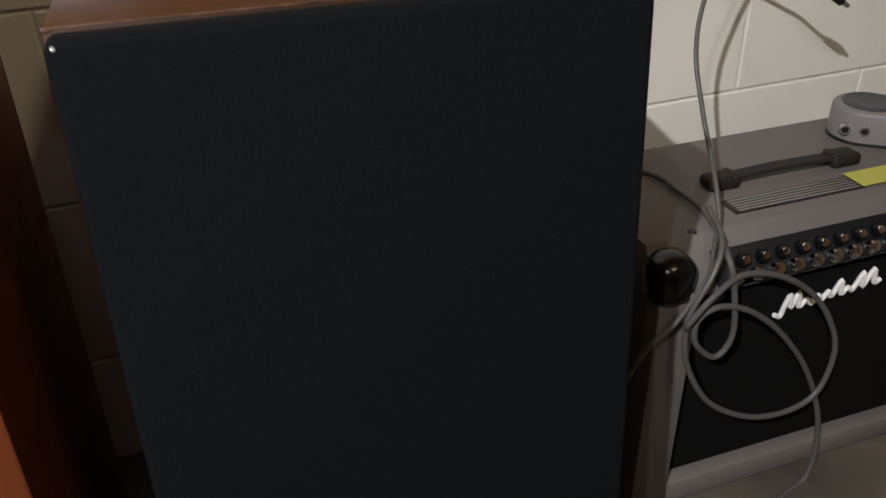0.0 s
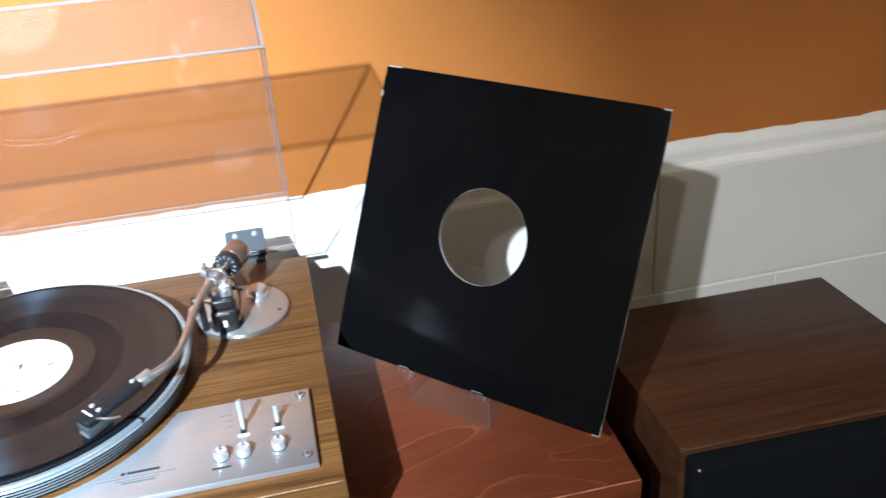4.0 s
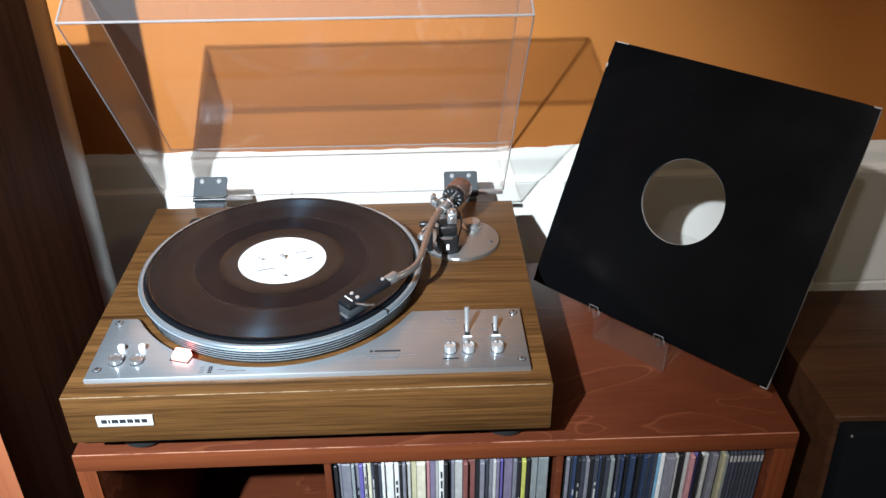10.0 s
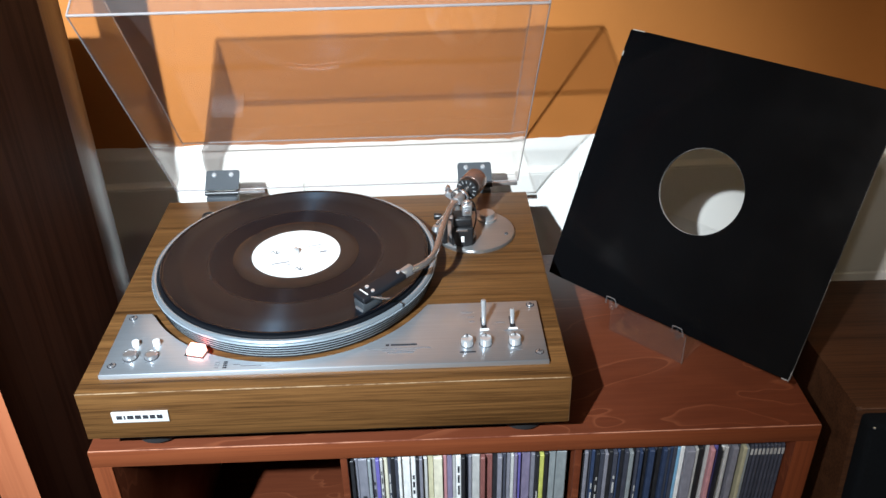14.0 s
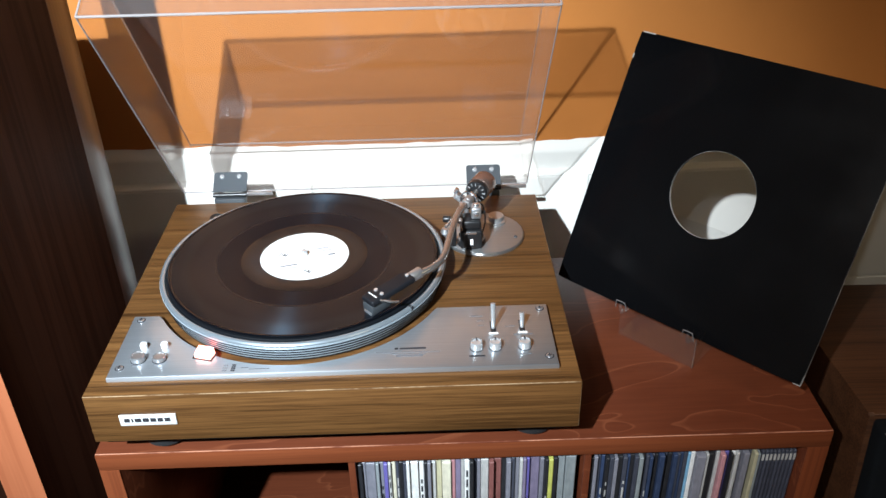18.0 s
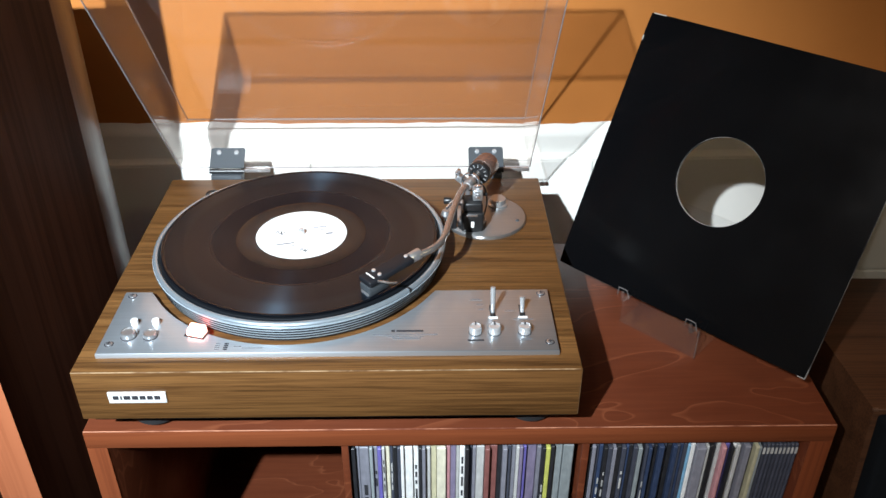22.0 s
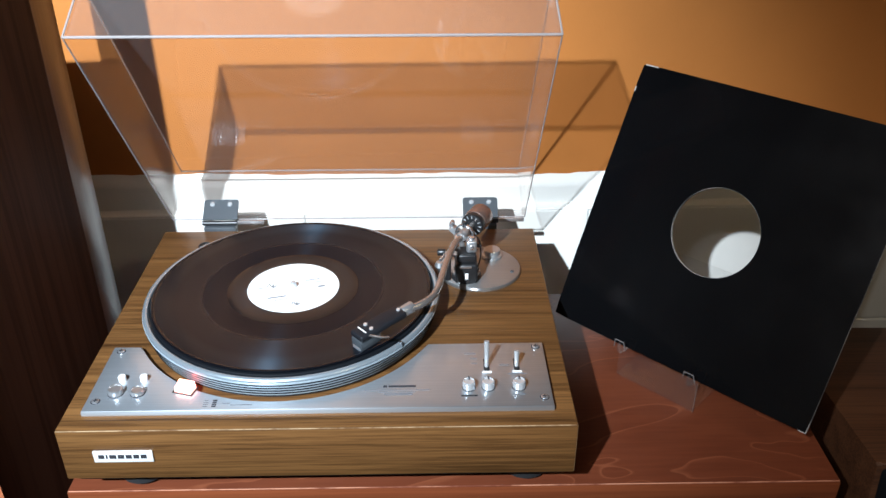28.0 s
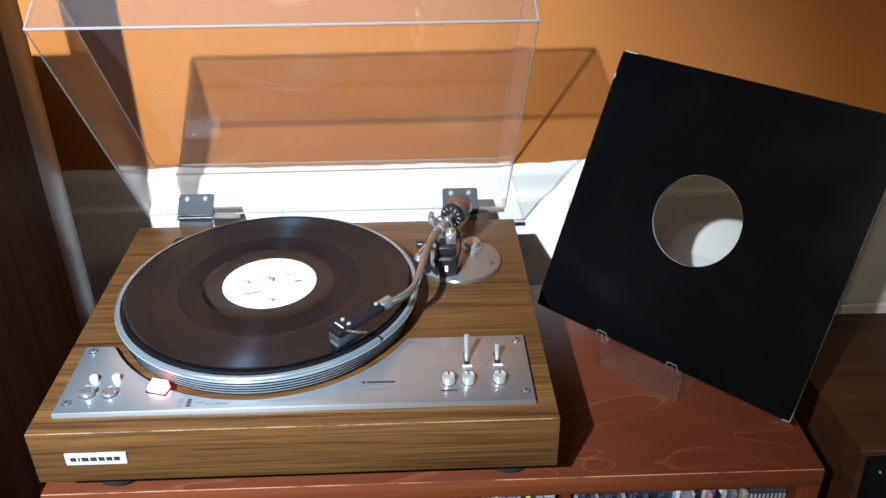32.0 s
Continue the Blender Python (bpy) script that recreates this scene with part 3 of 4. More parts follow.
# fine print, as plain bars
for x0, x1, y, h, ink in ((0.2985, 0.3020, 0.0500, 0.0030, INK), (0.3035, 0.3300, 0.0502, 0.0026, INK), (0.2800, 0.3440, 0.0455, 0.0008, GREY_INK), (0.2950, 0.3300, 0.0425, 0.0008, GREY_INK), (0.3000, 0.3270, 0.0388, 0.0022, GREY_INK),
                          (0.3780, 0.3900, 0.1020, 0.0010, GREY_INK), (0.3840, 0.3910, 0.0940, 0.0008, GREY_INK), (0.3850, 0.3910, 0.0860, 0.0008, GREY_INK), (0.4130, 0.4230, 0.0830, 0.0008, GREY_INK), (0.4200, 0.4400, 0.0690, 0.0008, GREY_INK),
                          (0.4240, 0.4350, 0.0372, 0.0010, GREY_INK), (0.0380, 0.0480, 0.0375, 0.0008, GREY_INK), (0.0600, 0.0690, 0.0375, 0.0008, GREY_INK), (0.1560, 0.1760, 0.0265, 0.0008, GREY_INK), (0.1480, 0.1550, 0.0290, 0.0008, GREY_INK)):
    part("mark", box(x0, x1, y, y + h, PZ - 0.0001, PZ + 0.00025), ink, panel)
for i in range(4):
    part("mark", box(0.1385, 0.1425, 0.0245 + i * 0.0028, 0.0263 + i * 0.0028, PZ - 0.0001, PZ + 0.00025), INK, panel)
    part("mark", box(0.1300, 0.1345, 0.0250 + i * 0.0028, 0.0259 + i * 0.0028, PZ - 0.0001, PZ + 0.00025), GREY_INK, panel)
part("strobe_recess", turned(box(-0.0105, 0.0105, -0.0070, 0.0070, 0, 0.0006), pose(0.1085, 0.0500, PZ, 0, 0, -16)), BLACK_PLASTIC, panel)
wedge = bmesh.new()
for x, y, z in ((-0.0085, -0.0055, 0), (0.0085, -0.0055, 0), (0.0085, 0.0055, 0), (-0.0085, 0.0055, 0), (-0.0080, -0.0050, 0.0050), (0.0080, -0.0050, 0.0050), (0.0080, 0.0050, 0.0078), (-0.0080, 0.0050, 0.0078)):
    wedge.verts.new((x, y, z + 0.0006))
wedge.verts.ensure_lookup_table()
for f in ((0, 3, 2, 1), (4, 5, 6, 7), (0, 1, 5, 4), (1, 2, 6, 5), (2, 3, 7, 6), (3, 0, 4, 7)):
    wedge.faces.new([wedge.verts[i] for i in f])
part("strobe_lamp", turned(wedge, pose(0.1085, 0.0500, PZ, 0, 0, -16)), STROBE, panel, "glowing red-white strobe lamp window")

# platter with four strobe bands on its rim
C = (SPX, SPY, PT)
platter = part("platter", lathe([(0, 0.001), (0.1535, 0.001), (0.1545, 0.003), (0.1592, 0.0192), (0.1602, 0.0222), (0.1602, 0.0234), (0.1598, 0.0243), (0.1591, 0.0251), (0.1582, 0.0258), (0.1572, 0.0262), (0.1562, 0.0262), (0.1553, 0.0259), (0.1545, 0.0252), (0.1540, 0.0240), (0.1538, 0.0222), (0, 0.0222)], C, 128), PLATTER_RIM, deck, "cast alloy platter with strobe rim")
for i in range(5):
    h = 0.0032 + i * 0.0038
    r = 0.1545 + (h - 0.003) / 0.0162 * 0.0047
    part("strobe_band", lathe([(r - 0.0002, h), (r + 0.0011, h + 0.0001), (r + 0.0016, h + 0.0015), (r - 0.0001, h + 0.0016)], C, 128), MAT_RUBBER, platter)
    part("strobe_ring", lathe([(r + 0.0003, h + 0.0016), (r + 0.0012, h + 0.0017), (r + 0.0017, h + 0.0037), (r + 0.0006, h + 0.0038)], C, 128), PALE_ALLOY, platter)
part("mat", lathe([(0, 0.0228), (0.1526, 0.0228), (0.1534, 0.0240), (0.1534, 0.0258), (0.1526, 0.0270), (0, 0.0270)], C, 128), MAT_RUBBER, platter, "black rubber mat")
part("rim_notch", turned(box(0.1546, 0.1606, -0.0012, 0.0012, 0.0215, 0.0264), Matrix.Translation(C) @ Matrix.Rotation(radians(-40), 4, "Z")), BLACK_PLASTIC, platter)
part("adaptor_well", lathe([(0.0045, 0.0004), (0.0085, 0.0004), (0.0088, 0.0016), (0.0075, 0.0022), (0.0060, 0.0010), (0.0045, 0.0003)], (0.0610, 0.3430, PT), 28), BLACK_PLASTIC, deck, "black adaptor well ring")
part("spindle", lathe([(0, 0.027), (0.0035, 0.027), (0.0035, 0.0335), (0.0024, 0.0362), (0, 0.0368)], C, 20), SCREW, deck)

# tonearm
base_at = (0.4030, 0.2790, PT)
arm = part("tonearm_base", lathe([(0, 0), (0.0500, 0), (0.0505, 0.002), (0.0495, 0.0042), (0.0480, 0.0048), (0, 0.0048)], base_at, 72), BASE_ALLOY, deck, "round satin aluminium tonearm base")
BZ = PT + 0.0048
for a in (-19, 92, 205):
    x, y = base_at[0] + 0.041 * math.cos(radians(a)), base_at[1] + 0.041 * math.sin(radians(a))
    part("screw", lathe([(0, 0), (0.0024, 0), (0.0020, 0.0010), (0, 0.0011)], (x, y, BZ), 14), DARK_METAL, arm)
part("antiskate_knob", lathe([(0, 0), (0.0125, 0), (0.0125, 0.0025), (0.0100, 0.0035), (0.0100, 0.0085), (0.0092, 0.0095), (0, 0.0095)], (0.4205, 0.3040, BZ), 36), SATIN, arm, "satin anti-skate dial")
PIV = Vector((0.3815, 0.2630, 0.8400))
pillar = part("pillar", box(0.3735, 0.3995, 0.2390, 0.2660, BZ - 0.0002, 0.8150, 0.003, 3), BLACK_PLASTIC, deck, "black pivot block")
part("pillar_cap", box(0.3755, 0.3980, 0.2420, 0.2650, 0.8152, 0.8262, 0.0025, 3), BLACK_PLASTIC, pillar)
part("pillar_band", box(0.3785, 0.3925, 0.2380, 0.2392, 0.8110, 0.8142, 0.0004), CHROME, pillar)
# white block paints in the upright glint on the pivot block
part("pillar_glint", box(0.3850, 0.3885, 0.2381, 0.2391, 0.7965, 0.8040, 0.0002), WHITE_PLASTIC, pillar)
part("collar", lathe([(0, 0), (0.0175, 0), (0.0175, 0.003), (0.0150, 0.005), (0, 0.005)], (0.3870, 0.2560, BZ), 32), BLACK_PLASTIC, pillar)
part("bearing_block", box(0.3865, 0.3985, 0.2470, 0.2620, 0.8264, 0.8410, 0.002, 3), SATIN, pillar, "satin bearing housing")
part("bearing_cap", rod((0.3925, 0.2545, 0.8410), (0.3925, 0.2545, 0.8440), 0.0042, 0.0036, 20, 0.0006), CHROME, pillar)
part("bearing_screw", rod((0.3925, 0.2472, 0.8335), (0.3925, 0.2452, 0.8335), 0.0030, 0.0026, 16, 0.0004), CHROME, pillar)
part("bearing_post", box(0.3735, 0.3770, 0.2500, 0.2620, 0.8264, 0.8440, 0.0012), CHROME, pillar)
part("side_pin", rod((0.3985, 0.2580, 0.8300), (0.4040, 0.2580, 0.8300), 0.0022, 0.0022, 14, 0.0004), BLACK_PLASTIC, pillar)
rest = part("cue_lift", rod((0.3655, 0.2500, BZ), (0.3655, 0.2500, 0.8240), 0.0036, 0.0036, 18, 0.0005), BLACK_PLASTIC, deck, "black cue lift with chrome bar")
part("lift_bar", tube([(0.3560, 0.2280, 0.8285), (0.3620, 0.2390, 0.8290), (0.3690, 0.2520, 0.8280)], 0.0017, 10), CHROME, rest)
part("lift_knob", rod((0.3540, 0.2720, 0.8140), (0.3630, 0.2700, 0.8150), 0.0046, 0.0038, 16, 0.0008), BLACK_PLASTIC, rest)
part("lift_arm", rod((0.3610, 0.2705, 0.8148), (0.3740, 0.2600, 0.8150), 0.0018, 0.0018, 12), CHROME, rest)
part("side_weight", lathe([(0, -0.006), (0.004, -0.0055), (0.0062, 0), (0.004, 0.0055), (0, 0.006)], (0.3560, 0.2700, BZ + 0.0065), 20), SATIN, arm)
part("lead_wire", tube([(0.3900, 0.2640, 0.8380), (0.4010, 0.2660, 0.8350), (0.4040, 0.2620, 0.8150), (0.3990, 0.2640, BZ + 0.001)], 0.0009, 8), BLACK_PLASTIC, pillar)
part("pivot_screw", rod((0.3752, 0.2500, 0.8380), (0.3752, 0.2475, 0.8380), 0.0024, 0.0020, 14, 0.0004), SCREW, pillar)
part("height_collar", lathe([(0.0150, 0.0), (0.0160, 0.001), (0.0160, 0.0035), (0.0150, 0.0045)], (0.3870, 0.2560, BZ + 0.0055), 32), SATIN, pillar)
restp = part("arm_rest", rod((0.3840, 0.2960, BZ), (0.3830, 0.2930, 0.8270), 0.0036, 0.0032, 16), SATIN, deck, "bright metal arm rest clip")
part("clip", turned(box(-0.0020, 0.0190, -0.0068, 0.0068, -0.0036, 0.0036, 0.0018), pose(0.3835, 0.2920, 0.8250, 0, -40, 176) @ Matrix.Rotation(radians(0), 4, "Z")), SATIN, restp)
part("clip_tip", turned(box(-0.0024, 0.0024, -0.0040, 0.0040, 0, 0.0070, 0.0010), pose(0.3690, 0.2930, 0.8380, 0, 34, 0)), CHROME, restp)
part("clip_screw", rod((0.3790, 0.2870, 0.8330), (0.3786, 0.2850, 0.8338), 0.0016, 0.0014, 12), BLACK_PLASTIC, restp)
back = Vector((0.0250, 0.0500, 0.0010)).normalized()
TUBE = [PIV + back * 0.030, PIV + back * 0.012, PIV, (0.3725, 0.2440, 0.8400), (0.3630, 0.2080, 0.8388), (0.3575, 0.1800, 0.8375), (0.3510, 0.1510, 0.8362), (0.3400, 0.1345, 0.8343), (0.3180, 0.1218, 0.8310)]
wand = part("arm_tube", tube(TUBE, 0.0039, 16, 10), BROWN_STEEL, deck, "curved polished tonearm tube")
part("yoke", rod(PIV - back * 0.004, PIV + back * 0.012, 0.0056, 0.0056, 24, 0.001), SATIN, wand)
gimbal = turned(lathe([(0.0100, -0.0016), (0.0116, -0.0016), (0.0116, 0.0016), (0.0100, 0.0016)], (0, 0, 0), 36, True), Matrix.Translation(PIV + back * 0.008) @ back.to_track_quat("Z", "Y").to_matrix().to_4x4())
part("gimbal_ring", gimbal, CHROME, wand, "chrome bearing ring")
part("gimbal_screw", rod(PIV + back * 0.008 + Vector((0, 0, 0.0112)), PIV + back * 0.008 + Vector((0, 0, 0.0150)), 0.0026, 0.0022, 14, 0.0004), BLACK_PLASTIC, wand)
part("weight_collar", rod(PIV + back * 0.0285, PIV + back * 0.0370, 0.0138, 0.0138, 36, 0.0012), BLACK_PLASTIC, wand, "black weight scale ring")
part("counterweight", rod(PIV + back * 0.0372, PIV + back * 0.0600, 0.0145, 0.0145, 40, 0.002), BRONZE, wand, "polished cylindrical counterweight")
ring_at = Matrix.Translation(PIV + back * 0.0284) @ back.to_track_quat("Z", "Y").to_matrix().to_4x4()
for i in range(12):
    tick = box(0.0085, 0.0122, -0.0005, 0.0005, -0.0004, 0.0004)
    part("scale_tick", turned(tick, ring_at @ Matrix.Rotation(radians(30 * i), 4, "Z")), SCREW, wand)
part("weight_stub", rod(PIV + back * 0.0600, PIV + back * 0.0660, 0.0050, 0.0045, 18, 0.0008), BLACK_PLASTIC, wand)
head_to = Vector((0.2690, 0.0800, 0.8255))
head_from = Vector((0.3170, 0.1215, 0.8310))
way = (head_to - head_from).normalized()
yaw = math.degrees(math.atan2(way.y, way.x))
part("head_collar", rod(head_from - way * 0.012, head_from + way * 0.002, 0.0062, 0.0058, 24, 0.0008), SATIN, wand, "knurled headshell collar")
HEAD = Matrix.Translation(head_from) @ Matrix.Rotation(radians(yaw), 4, "Z") @ Matrix.Rotation(radians(4.5), 4, "Y")
shell = part("headshell", turned(box(0.002, 0.060, -0.0095, 0.0095, -0.0015, 0.0055, 0.0022, 3), HEAD), SHELL_BLACK, wand, "black headshell")
for x, y in ((0.044, -0.0048), (0.044, 0.0048)):
    part("screw", turned(lathe([(0, 0), (0.0022, 0), (0.0020, 0.0012), (0, 0.0014)], (x, y, 0.0055), 14), HEAD), SCREW, shell)
part("bolt", turned(lathe([(0, 0), (0.0022, 0), (0.0020, 0.0012), (0, 0.0014)], (0.006, 0.0, 0.0055), 14), HEAD), SCREW, shell)
part("mark", turned(box(0.051, 0.0522, -0.007, 0.006, 0.0055, 0.0058), HEAD), WHITE_PLASTIC, shell)
part("cartridge", turned(box(0.036, 0.0605, -0.0080, 0.0080, -0.0125, -0.0016, 0.001), HEAD), DARK_METAL, shell, "grey phono cartridge")
part("stylus_guard", turned(box(0.0525, 0.0615, -0.0060, 0.0060, -0.0150, -0.0095, 0.0008), HEAD), SATIN, shell)
part("finger_lift", turned(tube([(0.050, 0.0085, 0.003), (0.047, 0.0150, 0.0035), (0.042, 0.0195, 0.002), (0.036, 0.0215, 0.000)], 0.0012, 10), HEAD), BROWN_STEEL, shell, "curved metal finger lift")

# hinges and lid
# the lid, drawn lying on its open rim: x across, u away from the hinge, v up to the sheet, then swung up
LX0, LX1, LLEN, LHIGH, THICK = 0.0080, 0.4700, 0.3690, 0.0715, 0.0035
swing = math.atan2(1.0955 - 0.7945, 0.185 - 0.398)
LID = Matrix(((1, 0, 0, 0), (0, math.cos(swing), math.sin(swing), 0.398), (0, math.sin(swing), -math.cos(swing), 0.7945), (0, 0, 0, 1)))
IN = 0.0035  # the walls lean in slightly towards the sheet


def lid_slab(corners, push):
    """A thin plate from four corners, thickened along push."""
    bm = bmesh.new()
    a = [bm.verts.new(c) for c in corners]
    b = [bm.verts.new(Vector(c) + Vector(push)) for c in corners]
    bm.faces.new(a)
    bm.faces.new(list(reversed(b)))
    for i in range(4):
        bm.faces.new((a[i], b[i], b[(i + 1) % 4], a[(i + 1) % 4]))
    bmesh.ops.recalc_face_normals(bm, faces=bm.faces)
    return turned(bm, LID)


# hinges: a leaf screwed inside the lid's back wall, a knuckle and a foot on the plinth
for x, half in ((0.0705, 0.0225), (0.4115, 0.0230)):
    rounded = [(x - half, -0.0035), (x + half, -0.0035)] + [(x + half - 0.0035 + 0.0035 * math.cos(radians(a)), 0.0227 + 0.0035 * math.sin(radians(a))) for a in (0, 30, 60, 90)] + [(x - half + 0.0035 + 0.0035 * math.cos(radians(a)), 0.0227 + 0.0035 * math.sin(radians(a))) for a in (90, 120, 150, 180)]
    leaf = turned(prism(rounded, -0.0062, -0.0042), Matrix.Rotation(radians(90), 4, "X"))
    hinge = part("hinge", turned(leaf, LID), DARK_METAL, deck, "dark grey steel lid hinge")
    part("hinge_foot", box(x - half + 0.002, x + half - 0.002, 0.3835, 0.3980, 0.7780, 0.7900, 0.0015), DARK_METAL, hinge)
    part("hinge_pin", rod((x - half, 0.3905, 0.7930), (x + half, 0.3905, 0.7930), 0.0032, None, 14), BLACK_PLASTIC, hinge)
    part("wing_bar", box(x + half + 0.0005, x + 0.0570, 0.3890, 0.3925, 0.7915, 0.7965, 0.0008), SATIN, hinge, "thin bright hinge bar")
    for dx in (-0.0115, 0.0115):
        part("screw", turned(lathe([(0, 0), (0.0034, 0), (0.0030, 0.0014), (0, 0.0020)], (0, 0, 0), 16), LID @ pose(x + dx, 0.0062, 0.0190, -90, 0, 0)), SCREW, hinge)

T = THICK
lid = part("lid", lid_slab([(LX0 + IN, IN, LHIGH - T), (LX1 - IN, IN, LHIGH - T), (LX1 - IN, LLEN - IN, LHIGH - T), (LX0 + IN, LLEN - IN, LHIGH - T)], (0, 0, T)), ACRYLIC, deck, "clear acrylic dust cover standing open", False)
part("lid_front", lid_slab([(LX0, LLEN, 0), (LX1, LLEN, 0), (LX1 - IN, LLEN - IN, LHIGH - T * 1.1), (LX0 + IN, LLEN - IN, LHIGH - T * 1.1)], (0, -T, 0)), ACRYLIC, lid, "", False)
part("lid_back", lid_slab([(LX0, 0, 0), (LX1, 0, 0), (LX1 - IN, IN, LHIGH - T * 1.1), (LX0 + IN, IN, LHIGH - T * 1.1)], (0, T, 0)), ACRYLIC, lid, "", False)
for x, s in ((LX0, 1), (LX1, -1)):
    part("lid_side", lid_slab([(x, T * 1.1, 0), (x, LLEN - T * 1.1, 0), (x + s * IN, LLEN - IN - T * 1.1, LHIGH - T * 1.1), (x + s * IN, IN + T * 1.1, LHIGH - T * 1.1)], (s * T, 0, 0)), ACRYLIC, lid, "", False)
# polished cut rims and glued corner seams catch the light
for a, b, r in (((LX0, LLEN, 0), (LX1, LLEN, 0), 0.0014), ((LX0, LLEN, 0), (LX0, 0, 0), 0.0009), ((LX1, LLEN, 0), (LX1, 0, 0), 0.0008), ((LX0, 0, 0), (LX1, 0, 0), 0.0009),
                ((LX0, LLEN, 0), (LX0 + IN, LLEN - IN, LHIGH), 0.0011), ((LX1, LLEN, 0), (LX1 - IN, LLEN - IN, LHIGH), 0.0011),
                ((LX0 + IN, IN, LHIGH), (LX0 + IN, LLEN - IN, LHIGH), 0.0007), ((LX1 - IN, IN, LHIGH), (LX1 - IN, LLEN - IN, LHIGH), 0.0010),
                ((LX0 + IN, IN, LHIGH), (LX1 - IN, IN, LHIGH), 0.0010), ((LX0 + IN, LLEN - IN, LHIGH), (LX1 - IN, LLEN - IN, LHIGH), 0.0016)):
    part("rim_edge", turned(rod(a, b, r, None, 8), LID), ACRYLIC_EDGE, lid)

# ---- the record on the platter ----
disc = thing("record", (SPX, SPY, PT + 0.0272), "black twelve-inch vinyl record with white label, on the platter", "record", turn=(0, 0, 14))
part("vinyl", lathe([(0.0036, 0.0003), (0.1495, 0.0003), (0.1508, 0.0010), (0.1510, 0.0016), (0.1502, 0.0021), (0.1470, 0.0019), (0.0720, 0.0018), (0.0712, 0.0015), (0.0036, 0.0015)], (0, 0, 0), 160, True), VINYL, disc)
part("run_out", lathe([(0.0710, 0.0014), (0.0712, 0.0018), (0.0700, 0.0019), (0.0672, 0.0023), (0.0660, 0.0024), (0.0648, 0.0023), (0.0620, 0.0018), (0.0506, 0.0017), (0.0506, 0.0014)], (0, 0, 0), 160, True), RUN_OUT, disc, "polished run-out ring")
part("rim_bead", lathe([(0.1466, 0.0017), (0.1482, 0.0024), (0.1494, 0.0027), (0.1505, 0.0024), (0.1511, 0.0015), (0.1506, 0.0006), (0.1466, 0.0008)], (0, 0, 0), 160, True), RUN_OUT, disc, "rounded polished rim")
sticker = part("label", lathe([(0.0037, 0.0016), (0.0500, 0.0016), (0.0500, 0.0019), (0.0037, 0.0019)], (0, 0, 0), 96, True), LABEL, disc, "white paper label with faint print")
for x, y, w, h in ((0.022, 0.010, 0.016, 0.0016), (0.026, 0.004, 0.010, 0.0012), (-0.020, -0.016, 0.020, 0.0022), (-0.016, -0.022, 0.014, 0.0012), (0.030, -0.006, 0.008, 0.003), (-0.036, 0.006, 0.010, 0.0012)):
    part("mark", box(x - w / 2, x + w / 2, y - h / 2, y + h / 2, 0.00185, 0.00202), GREY_INK, sticker)
for x0, y0, s in ((-0.028, 0.008, 0.8), (-0.006, -0.034, 0.7)):
    part("scribble", tube([(x0 + s * dx, y0 + s * dy, 0.0019) for dx, dy in ((0, 0), (0.004, 0.005), (0.006, -0.003), (0.009, 0.004), (0.008, -0.005), (0.013, 0.001))], 0.0005, 6, 5), INK, sticker)

# ---- record sleeve on an acrylic easel ----
SIDE = 0.3135
SLEEVE = Matrix.Translation((0.6602, 0.2084, 0.8673)) @ Euler((-0.4543, 0.0151, -0.7667)).to_matrix().to_4x4()
sleeve = new("record_sleeve")
sleeve.empty_display_size = 0.05
sleeve.matrix_world = SLEEVE
ORG[sleeve.name] = Vector((0, 0, 0))
tagged(sleeve, "black card record sleeve with round centre hole, on an easel", "record sleeve")
HOLE, HX, HZ = 0.0496, -0.0058, 0.0012


def card(depth0, depth1):
    """A square sheet with a round hole, between two depths."""
    bm = bmesh.new()
    n = 96
    loops = []
    for d in (depth0, depth1):
        inner, outer = [], []
        for i in range(n):
            a = 2 * math.pi * i / n
            c, s = math.cos(a), math.sin(a)
            k = SIDE / 2 / max(abs(c), abs(s))
            corner = min(1.0, abs(abs(c) - abs(s)) * 40)
            k *= 0.994 + 0.006 * corner
            inner.append(bm.verts.new((HX + HOLE * c, d, HZ + HOLE * s)))
            outer.append(bm.verts.new((k * c, d + 0.0016 * math.sin(3 * a + 0.6) * (abs(c * s)), k * s)))
        loops.append((inner, outer))
    (i0, o0), (i1, o1) = loops
    for i in range(n):
        j = (i + 1) % n
        bm.faces.new((i0[i], i0[j], o0[j], o0[i]))
        bm.faces.new((i1[j], i1[i], o1[i], o1[j]))
        bm.faces.new((o0[i], o0[j], o1[j], o1[i]))
        bm.faces.new((i0[j], i0[i], i1[i], i1[j]))
    bmesh.ops.recalc_face_normals(bm, faces=bm.faces)
    return bm


part("front_card", card(-0.0020, -0.0004), CARD, sleeve)
part("back_card", card(0.0004, 0.0020), CARD, sleeve)
part("spine_wear", box(SIDE / 2 - 0.0004, SIDE / 2 + 0.0001, -0.0012, 0.0012, -SIDE / 2 + 0.002, SIDE / 2 - 0.004), CARD_EDGE, sleeve, "pale worn card edge")
for x, z, w, h in ((SIDE / 2 - 0.004, -SIDE / 2 + 0.001, 0.008, 0.003), (SIDE / 2 - 0.001, -SIDE / 2 + 0.006, 0.003, 0.010), (-SIDE / 2 + 0.012, SIDE / 2 - 0.0005, 0.016, 0.0014), (-SIDE / 2 + 0.001, SIDE / 2 - 0.030, 0.0016, 0.006), (SIDE / 2 - 0.004, SIDE / 2 - 0.001, 0.008, 0.0016)):
    part("scuff", box(x - w / 2, x + w / 2, -0.0023, -0.0019, z - h / 2, z + h / 2), CARD_EDGE, sleeve)
